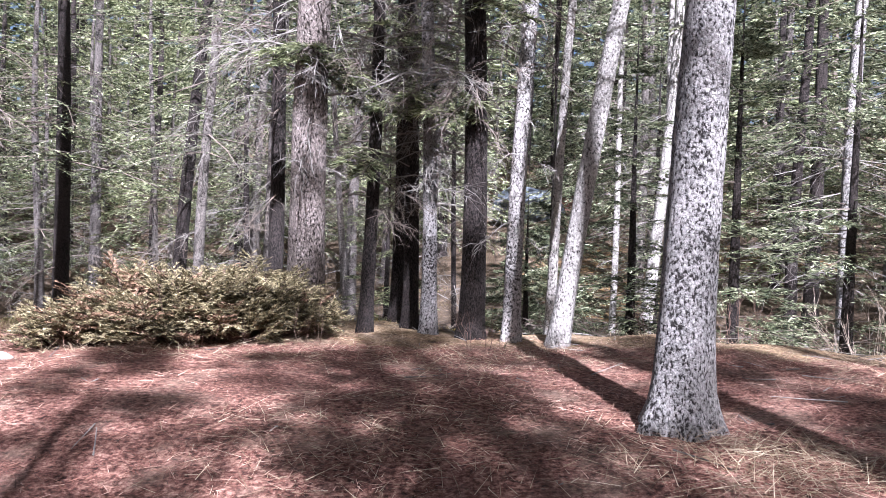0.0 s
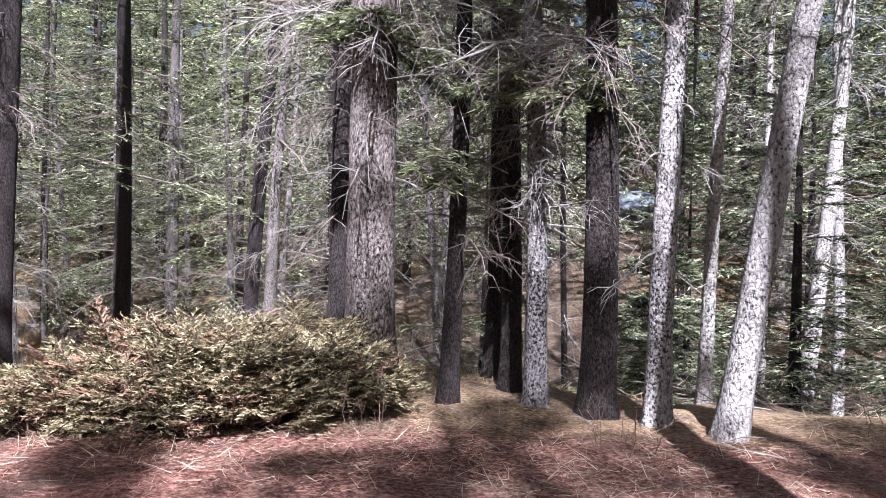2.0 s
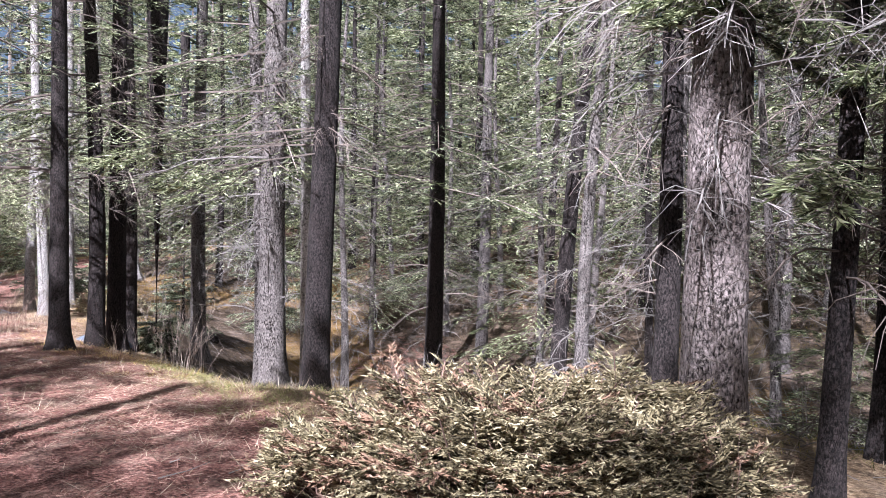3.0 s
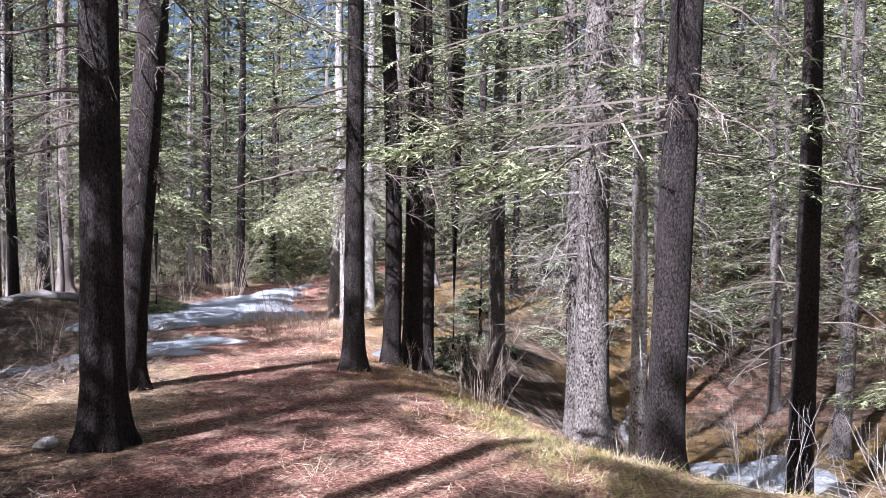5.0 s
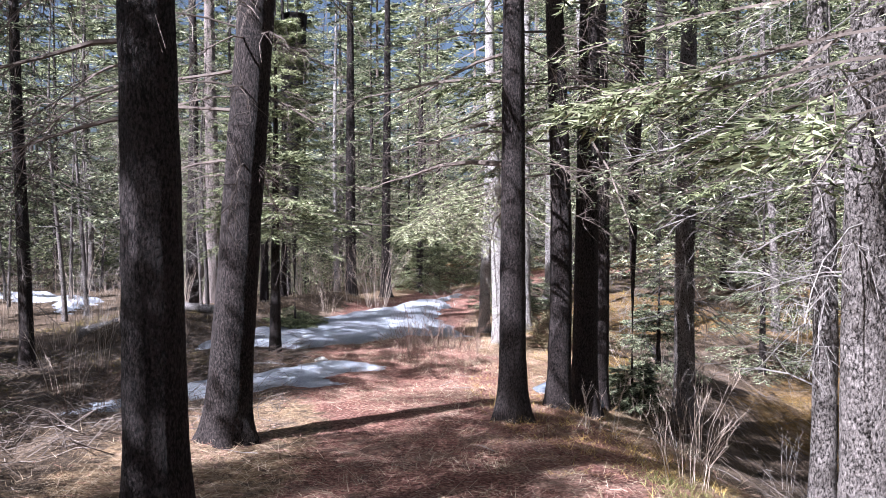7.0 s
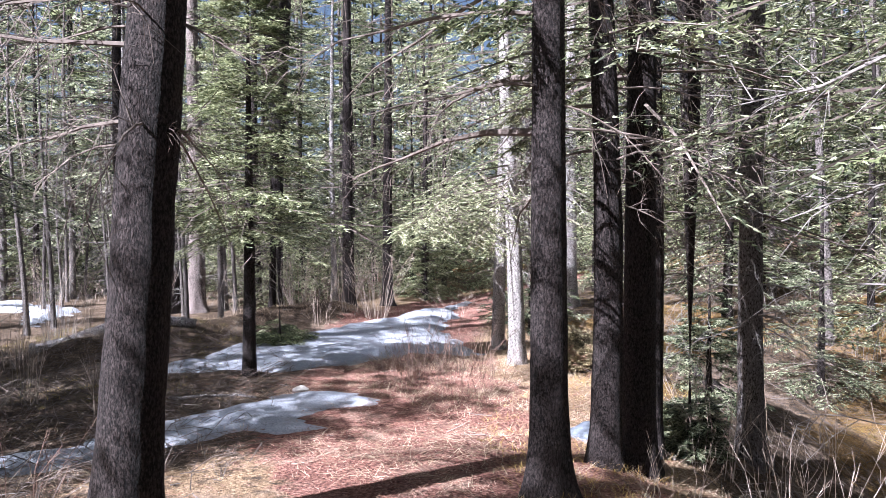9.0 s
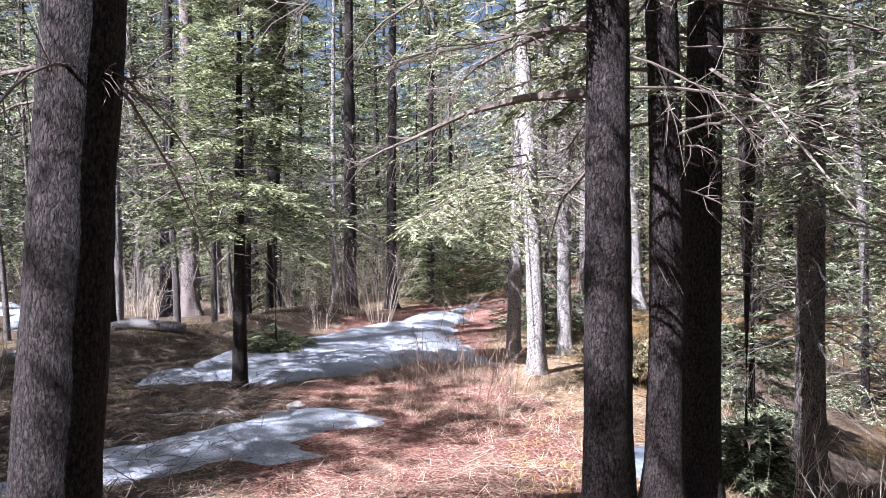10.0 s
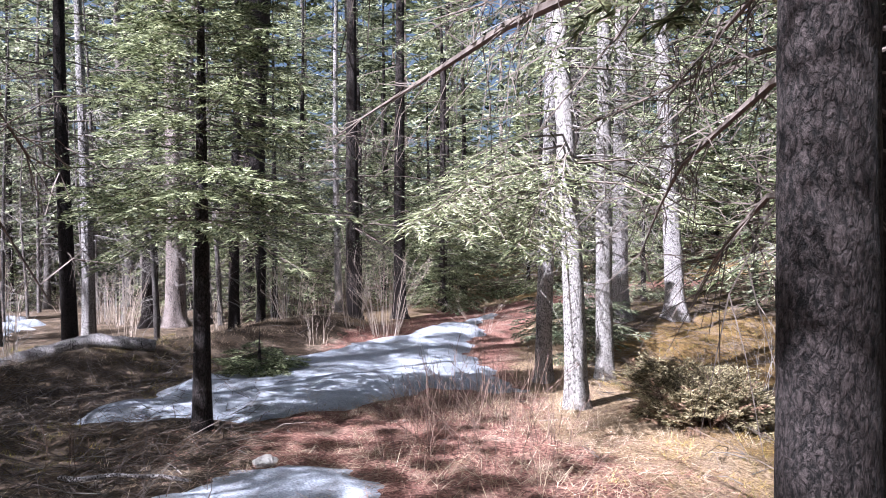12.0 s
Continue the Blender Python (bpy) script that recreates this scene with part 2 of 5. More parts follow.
def sticks(geo, a, b, c, r0, r1, sides=3):
    """Thin tapered tubes through the points a, b, c; arrays of N."""
    a, b, c = (np.asarray(q, float).reshape(-1, 3) for q in (a, b, c))
    n = len(a)
    if n == 0:
        return
    r0, r1 = np.broadcast_to(r0, n), np.broadcast_to(r1, n)
    axis = unit(c - a)
    ref = np.where(np.abs(axis[:, 2:3]) > 0.9, [[1.0, 0, 0]], [[0, 0, 1.0]])
    u = unit(np.cross(axis, ref))
    w = np.cross(axis, u)
    rings = []
    for p, r in ((a, r0), (b, (r0 + r1) / 2), (c, r1)):
        for k in range(sides):
            t = 2 * math.pi * k / sides
            rings.append(p + (u * math.cos(t) + w * math.sin(t)) * r[:, None])
    v = np.stack(rings, 1)
    quads = [(j * sides + k, j * sides + (k + 1) % sides, (j + 1) * sides + (k + 1) % sides, (j + 1) * sides + k) for j in range(2) for k in range(sides)]
    f = np.array(quads)[None] + (np.arange(n) * 3 * sides)[:, None, None]
    geo.add(v, f.reshape(-1, 4))


def blades(geo, base, way, length, width, flat):
    """Slim triangles from base along way; flat: the direction of their width."""
    n = len(base)
    length, width = np.broadcast_to(length, n)[:, None], np.broadcast_to(width, n)[:, None]
    side = unit(flat) * width / 2
    v = np.stack([base + side, base + way * length, base - side], 1)
    geo.add(v, (np.arange(n) * 3)[:, None] + np.array([[0, 1, 2]]))


def tube(geo, pts, radii, sides):
    pts, k = np.asarray(pts, float), len(pts)
    d = unit(np.gradient(pts, axis=0))
    ref = np.array([0, 0, 1.0]) if abs(d[0, 2]) < 0.8 else np.array([1.0, 0, 0])
    u = unit(np.cross(d, ref))
    w = np.cross(d, u)
    t = np.linspace(0, 2 * math.pi, sides, endpoint=False)
    radii = np.asarray(radii, float).reshape(k, -1)
    v = pts[:, None] + (u[:, None] * np.cos(t)[None, :, None] + w[:, None] * np.sin(t)[None, :, None]) * radii[:, :, None]
    i, j = np.meshgrid(np.arange(k - 1), np.arange(sides), indexing="ij")
    f = np.stack([i * sides + j, i * sides + (j + 1) % sides, (i + 1) * sides + (j + 1) % sides, (i + 1) * sides + j], -1).reshape(-1, 4)
    geo.add(v, f)


# ---------------------------------------------------------------- the lie of the land
def ss(t):
    t = np.clip(t, 0, 1)
    return t * t * (3 - 2 * t)


def along(x, y):
    """Distance beyond the brink of the gully, and along it."""
    return (x - 2) * 0.351 + (y - 6.3) * 0.936, (x - 2) * -0.936 + (y - 6.3) * 0.351


def height(x, y):
    x, y = np.asarray(x, float), np.asarray(y, float)
    n, s = along(x, y)
    z = 0.45 - 0.62 * np.clip((s - 3) / 14, 0, 1)
    z = z - 0.45 * ss((-n - 3.0) / 3.6) * (1 - ss((s - 1) / 4.5))
    brink = n + 0.5 + 1.9 * ss((s - 4) / 4) * (1 - ss((s - 12) / 4))
    z = z - (1.25 + 0.35 * ss((s - 3) / 5)) * (1 - ss((s - 13) / 9)) * ss(brink / 5.0)
    far = np.maximum(0, n - 4.5)
    z = z + 0.24 * far * far / (far + 3) * (1 - 0.6 * ss((far - 30) / 60))
    z = z + 0.5 * ss((s - 18) / 7) * ss((n + 1) / 4)
    z = z - 0.25 * ss((-n - 5) / 6) * ss((s - 6) / 6)
    t = np.clip(((x + 17.6) * -3.2 + (y - 5.8) * 5.0) / 35.2, 0, 1)
    z = z + 0.3 * np.exp(-((x + 17.6 + 3.2 * t) ** 2 + (y - 5.8 - 5.0 * t) ** 2) / 0.5)
    return z


TRAIL = [(0.6, -9.0), (0.2, -3.0), (0.0, 0.5), (-0.5, 3.0), (-2.3, 4.3), (-5.1, 5.7), (-7.7, 7.0), (-10.6, 8.2), (-13.2, 9.3), (-17.0, 10.7), (-19.8, 12.4), (-22.0, 14.8), (-22.5, 20.0)]


def to_trail(x, y):
    best = np.full(np.shape(x), 1e9)
    for (ax, ay), (bx, by) in zip(TRAIL, TRAIL[1:]):
        dx, dy = bx - ax, by - ay
        t = np.clip(((x - ax) * dx + (y - ay) * dy) / (dx * dx + dy * dy), 0, 1)
        best = np.minimum(best, np.hypot(x - ax - t * dx, y - ay - t * dy))
    return best


def lumps(x, y, scale, seed):
    """Smooth noise in numpy: a sum of turned waves."""
    r = np.random.RandomState(seed)
    out = np.zeros(np.shape(x))
    for k in range(14):
        a, f, p = r.uniform(0, 6.28), scale * r.uniform(0.5, 1.8), r.uniform(0, 6.28)
        out = out + np.sin((x * math.cos(a) + y * math.sin(a)) * f + p)
    return out / 5.0


def ground_z(x, y):
    x, y = np.asarray(x, float), np.asarray(y, float)
    d = to_trail(x, y)
    rough = 0.25 + 0.75 * ss((d - 0.8) / 2.0)
    return height(x, y) + rough * (0.05 * lumps(x, y, 1.3, 5) + 0.022 * lumps(x, y, 5.0, 6)) + 0.008 * lumps(x, y, 15, 7) + 0.12 * ss((d - 6) / 8) * lumps(x, y, 0.45, 8)


def spread(lo, hi, step, reach, grow):
    """Even steps from lo to hi, then growing ones out to the reach."""
    mid = list(np.arange(lo, hi + 1e-6, step))
    out, p, q = [], hi, step
    while p < reach:
        q *= grow
        p += q
        out.append(p)
    back, p, q = [], lo, step
    while p > -reach:
        q *= grow
        p -= q
        back.append(p)
    return np.array(back[::-1] + mid + out)


xs, ys = spread(-21, 5, 0.11, 400, 1.14), spread(-1, 15, 0.11, 400, 1.14)
gx, gy = np.meshgrid(xs, ys, indexing="ij")
gz = ground_z(gx, gy)
g = Geo()
ni, nj = gx.shape
ii, jj = np.meshgrid(np.arange(ni - 1), np.arange(nj - 1), indexing="ij")
g.add(np.stack([gx, gy, gz], -1), np.stack([ii * nj + jj, (ii + 1) * nj + jj, (ii + 1) * nj + jj + 1, ii * nj + jj + 1], -1).reshape(-1, 4))
ground = part("ground", g, FLOOR, smooth=True)
tagged(ground, "forest floor of red-brown needle litter, dry grass and moss", "ground", kind="structure")
fx, fy = gx.ravel(), gy.ravel()
fn, fs = along(fx, fy)
fd = to_trail(fx, fy) + 0.35 * lumps(fx, fy, 1.6, 11)
open_ground = ss((3.0 - np.hypot((fx - 0.0) / 1.7, fy - 3.2)) / 1.2)
mask_duff = np.maximum(np.maximum(ss((1.9 - fd) / 1.3), open_ground), 0.5 * ss((fn - 1) / 3) * ss(lumps(fx, fy, 0.5, 12)))
mask_straw = ss((3.2 - fd) / 1.4) * ss((fn + 3.4) / 1.2) * (1 - ss((fn + 0.6) / 1.6))
mask_straw = np.maximum(mask_straw, 0.7 * ss((fs - 15) / 3) * ss((2.8 - np.abs(fn + 1.5)) / 1.5))
mask_straw = np.maximum(mask_straw, 0.75 * ss((2.4 - np.abs(fn + 0.2)) / 0.9) * ss((4.5 - fs) / 1.5) * ss((fs + 7) / 3))
mask_straw = np.maximum(mask_straw, 0.62 * ss((3.1 - fd) / 0.7) * ss((-fn - 1.5) / 1.0) * ss((-fx - 5.5) / 1.5) * ss((fx + 11.5) / 1.5))
mask_moss = 0.95 * ss((lumps(fx, fy, 0.8, 13) + 0.1) / 0.8) * ss((fn + 2.4) / 1.2) * (1 - 0.5 * ss((fn - 5) / 4))
f_brink = fn + 0.5 + 1.9 * ss((fs - 4) / 4) * (1 - ss((fs - 12) / 4))
mask_moss = np.maximum(mask_moss, 0.9 * ss((f_brink + 0.1) / 0.5) * (1 - ss((f_brink - 1.0) / 0.8)) * ss((fs - 7) / 1.5) * (1 - ss((fs - 17) / 2)))
for name, values in (("duff", mask_duff), ("straw", mask_straw), ("moss", mask_moss)):
    ground.data.attributes.new(name, "FLOAT", "POINT").data.foreach_set("value", values.astype(np.float32))


# ---------------------------------------------------------------- trees
def trunk_geo(rng, tall, r, lean=(0, 0), bend=0.05, flare=1.5, sides=16, fine=40, knobs=0.05):
    zs = np.concatenate([[-0.25, -0.1, 0, 0.05, 0.1, 0.17, 0.26, 0.38], np.linspace(0.5, 5.0, fine), np.linspace(5.6, tall, 9)])
    a, b, c = rng.uniform(0, 6.28, 3)
    px = lean[0] * zs + bend * np.sin(zs * 0.7 + a) - bend * math.sin(a)
    py = lean[1] * zs + bend * np.sin(zs * 0.6 + b) - bend * math.sin(b)
    rad = r * (1 - 0.93 * np.clip(zs, 0, None) / tall) * (1 + (flare - 1) * np.exp(-np.clip(zs, 0, None) / 0.16))
    t = np.linspace(0, 2 * math.pi, sides, endpoint=False)
    lobes = 1 + (flare - 1) * 0.35 * np.exp(-np.clip(zs, 0, None) / 0.3)[:, None] * np.sin(t * 5 + c)[None]
    wob = np.array([[noise.noise((3.2 * math.cos(q) + a, 3.2 * math.sin(q) + b, z * 3.0 + c)) + 0.6 * noise.noise((9 * math.cos(q), 9 * math.sin(q) + a, z * 11 + b)) for q in t] for z in zs])
    g = Geo()
    v = np.stack([px[:, None] + (rad[:, None] * lobes * (1 + knobs * wob)) * np.cos(t), py[:, None] + (rad[:, None] * lobes * (1 + knobs * wob)) * np.sin(t), np.repeat(zs[:, None], sides, 1)], -1)
    k = len(zs)
    i, j = np.meshgrid(np.arange(k - 1), np.arange(sides), indexing="ij")
    g.add(v, np.stack([i * sides + j, i * sides + (j + 1) % sides, (i + 1) * sides + (j + 1) % sides, (i + 1) * sides + j], -1).reshape(-1, 4))

    def axis(z):
        return np.stack([np.interp(z, zs, px), np.interp(z, zs, py), z], -1), np.interp(z, zs, rad)
    return g, axis


def boughs(rng, wood, leaf, origin, az, el, length, droop, twigs, needles, needle, width, thick=0.008, twigwood=False, bare=0.18):
    """Conifer boughs: a drooping axis, side twigs in two rows, needles along them."""
    n = len(az)
    hor = np.stack([np.cos(az), np.sin(az), np.zeros(n)], -1)
    side = np.stack([-np.sin(az), np.cos(az), np.zeros(n)], -1)
    up = np.array([0, 0, 1.0])

    def on(s):
        return origin[:, None] + hor[:, None] * (length * np.cos(el))[:, None, None] * s[..., None] + up * (length[:, None] * (np.sin(el)[:, None] * s - droop[:, None] * s * s + 0.25 * droop[:, None] * s ** 4))[..., None]
    ends = on(np.tile([0.0, 0.5, 1.0], (n, 1)))
    sticks(wood, ends[:, 0], ends[:, 1], ends[:, 2], thick * length, 0.003)
    if twigs == 0:
        return
    s = np.clip(np.linspace(bare, 1, twigs)[None] + rng.uniform(-0.03, 0.03, (n, twigs)), 0.1, 1)
    p = on(s)
    tang = unit(on(s + 0.02) - p)
    sign = np.where(np.arange(twigs) % 2, 1.0, -1.0)[None, :, None]
    spread_ = rng.uniform(0.6, 1.15, (n, twigs, 1))
    way = unit(tang * 0.8 + side[:, None] * sign * spread_ + up * rng.uniform(-0.45, 0.12, (n, twigs, 1)))
    tl = length[:, None] * 0.36 * np.minimum(1.12 - s, 0.55 if bare > 0.3 else 1.0) * rng.uniform(0.7, 1.25, (n, twigs)) + 0.07
    p, way, tl = p.reshape(-1, 3), way.reshape(-1, 3), tl.ravel()
    if twigwood:
        tip = p + way * tl[:, None]
        sticks(wood, p, (p + tip) / 2, tip - up * (tl * 0.08)[:, None], 0.0035, 0.0015)
    if needles == 0:
        return
    m = len(p)
    u = np.linspace(0.05, 1.0, needles)[None] + rng.uniform(-0.04, 0.04, (m, needles))
    base = p[:, None] + way[:, None] * (tl[:, None] * u)[..., None] - up * (tl[:, None] * 0.1 * u * u)[..., None]
    cross = unit(np.cross(way, up) + 1e-6)[:, None]
    flip = np.where(np.arange(needles) % 2, 1.0, -1.0)[None, :, None]
    nd = unit(way[:, None] * 0.9 + cross * flip * rng.uniform(0.2, 1.0, (m, needles, 1)) + up * rng.uniform(-0.35, 0.45, (m, needles, 1)))
    fl = np.cross(nd, rng.normal(0, 1, (m, needles, 3)) * 0.6 + up)
    count = m * needles
    blades(leaf, base.reshape(-1, 3), nd.reshape(-1, 3), needle * rng.uniform(0.7, 1.3, count), width * rng.uniform(0.7, 1.3, count), fl.reshape(-1, 3))


def limb(rng, wood, start, bearing, length, rise, sag, thick, sub, cheap=False):
    """One bare limb with its side twigs and their tips."""
    hor, up = np.array([math.cos(bearing), math.sin(bearing), 0]), np.array([0, 0, 1.0])
    t = np.linspace(0, 1, 6)[:, None]
    pts = start + hor * length * t + up * length * (rise * t - sag * t * t) + np.cumsum(rng.normal(0, 0.022, (6, 3)), 0) * length * t ** 0.5
    if cheap:
        sticks(wood, pts[:1], pts[3:4], pts[5:], thick, 0.0022)
    else:
        tube(wood, pts, np.linspace(thick, 0.0022, 6), 5)
    n = sub * 2
    f = rng.uniform(0.15, 1, n)
    o = np.stack([np.interp(f, t[:, 0], pts[:, i]) for i in range(3)], -1)
    w = unit(hor * 0.7 + rng.normal(0, 0.55, (n, 3)) - up * 0.22)
    tl = (min(length, 1.3) * rng.uniform(0.12, 0.45, n) * (1.2 - 0.6 * f) + 0.04)[:, None]
    m = o + w * tl * 0.5 + rng.normal(0, 0.015, (n, 3))
    e = o + w * tl - up * 0.32 * tl + rng.normal(0, 0.03, (n, 3))
    sticks(wood, o, m, e, 0.0028, 0.0012)
    if cheap:
        return
    w2 = unit(w * 0.7 + rng.normal(0, 0.6, (n, 3)))
    o2 = m
    l2 = tl * rng.uniform(0.3, 0.8, (n, 1))
    sticks(wood, o2, o2 + w2 * l2 * 0.5, o2 + w2 * l2 - up * 0.25 * l2, 0.002, 0.001)


def dead_limbs(rng, axis, lo, hi, count, length, sub, at):
    """Bare grey limbs of the lower trunk, each by itself; none reaches over the trail at head height."""
    out = []
    for k in range(count):
        z = rng.uniform(lo, hi)
        c, r = axis(np.array([z]))
        bearing, ln = rng.uniform(0, 6.283), length * rng.uniform(0.3, 1.15)
        tip = (at[0] + math.cos(bearing) * (ln + 0.3), at[1] + math.sin(bearing) * (ln + 0.3))
        if at[2] and z < 3.4 and float(to_trail(*tip)) < 1.2:
            continue
        g = Geo()
        limb(rng, g, c[0] + np.array([math.cos(bearing), math.sin(bearing), 0]) * r[0] * 0.8, bearing, ln, rng.uniform(-0.3, 0.3), rng.uniform(0.1, 0.6), 0.0035 + 0.0045 * ln, sub, not at[2])
        out.append(g)
    return out


def joined(geos):
    g = Geo()
    for q in geos:
        for v, f, n in zip(q.v, q.f, np.cumsum([0] + [len(v) for v in q.v])):
            g.add(v, f - n)
    return g


def live_crown(rng, wood, leaf, axis, lo, tall, count, length, twigs, needles, needle, width, droop=0.28, top_power=0.8, twigwood=False):
    z = lo + (tall - 0.3 - lo) * np.sort(rng.uniform(0, 1, count)) ** 1.5
    c, r = axis(z)
    az = np.arange(count) * 2.4 + rng.uniform(-0.5, 0.5, count)
    frac = (z - lo) / (tall - lo)
    ln = length * ((1 - frac) ** top_power * rng.uniform(0.7, 1.15, count) + 0.12)
    el = -0.05 + 0.5 * frac + rng.uniform(-0.2, 0.2, count)
    boughs(rng, wood, leaf, c, az, el, ln, droop * rng.uniform(0.5, 1.3, count), twigs, needles, needle, width, twigwood=twigwood)


def conifer(seed, name, label, tall, r, bark, lean=(0, 0), bend=0.05, flare=1.45, dead=(1.0, 3.0, 20, 0.8), live=(2.6, 40, 1.5), twigs=16, needles=8, needle=0.085, width=0.02,
            leaf_mat=None, fine=40, sides=16, sub=5, droop=0.28, extra=None, knobs=0.05, twigwood=False, at=(0, 0, False), arms=()):
    rng = np.random.RandomState(seed)
    root = new(name)
    g, axis = trunk_geo(rng, tall, r, lean, bend, flare, sides, fine, knobs)
    part("trunk", g, bark, root, smooth=True)
    wood, leaf = Geo(), Geo()
    limbs = dead_limbs(rng, axis, dead[0], dead[1], dead[2], dead[3], sub, at)
    for z, bearing, ln, rise, sag in arms:
        c, r = axis(np.array([z]))
        arm = Geo()
        limb(rng, arm, c[0], radians(bearing), ln, rise, sag, 0.007 + 0.006 * ln, 14)
        limbs.append(arm)
    if live:
        live_crown(rng, wood, leaf, axis, live[0], tall, live[1], live[2], twigs, needles, needle, width, droop, twigwood=twigwood)
    if extra:
        extra(rng, wood, leaf, axis)
    if at[2]:
        for q in limbs:
            part("branch", q, TWIG_DARK if bark is BARK_BROWN else TWIG_GREY, root, "bare twiggy branch")
    elif limbs:
        tagged(part("deadwood", joined(limbs), TWIG_GREY, root, "bare grey twigs"), kind="stuff")
    if wood.n:
        tagged(part("branchwork", wood, TWIG_DARK, root), kind="stuff")
    if leaf.n:
        part("crown", leaf, leaf_mat or NEEDLE, root, "drooping green needled boughs")
    return tagged(root, label, "tree")


def stand(ob, x, y, turn=0.0, size=1.0):
    ob.matrix_basis = pose(x, y, float(ground_z(x, y)), 0, 0, turn) @ Matrix.Scale(size, 4)
    return ob


def low_boughs(spec):
    """Extra boughs at given heights and bearings: (height, bearing, length, elevation, droop, bare share)."""
    def build(rng, wood, leaf, axis):
        for z, bearing, ln, el, dr, *bare in spec:
            c, r = axis(np.array([z, z - 0.07, z + 0.06]))
            turn = radians(bearing) + np.array([0, 0.22, -0.25])
            n = 3 if len(spec) > 6 else 2
            boughs(rng, wood, leaf, c[:n], turn[:n], np.array([el, el - 0.1, el + 0.1])[:n], np.array([ln, ln * 0.8, ln * 0.9])[:n], np.array([dr, dr, dr * 1.1])[:n], 28 if n > 2 else 22, 20, 0.065, 0.013, 0.005, True, bare[0] if bare else 0.18)
    return build


GREY_LABEL = "mature spruce with pale grey flaky bark in sunlight"
BROWN_LABEL = "mature spruce with dark brown furrowed bark"
PINK_LABEL = "large old spruce with pinkish plated bark"
PALE_LABEL = "slender leaning tree with pale smooth bark"

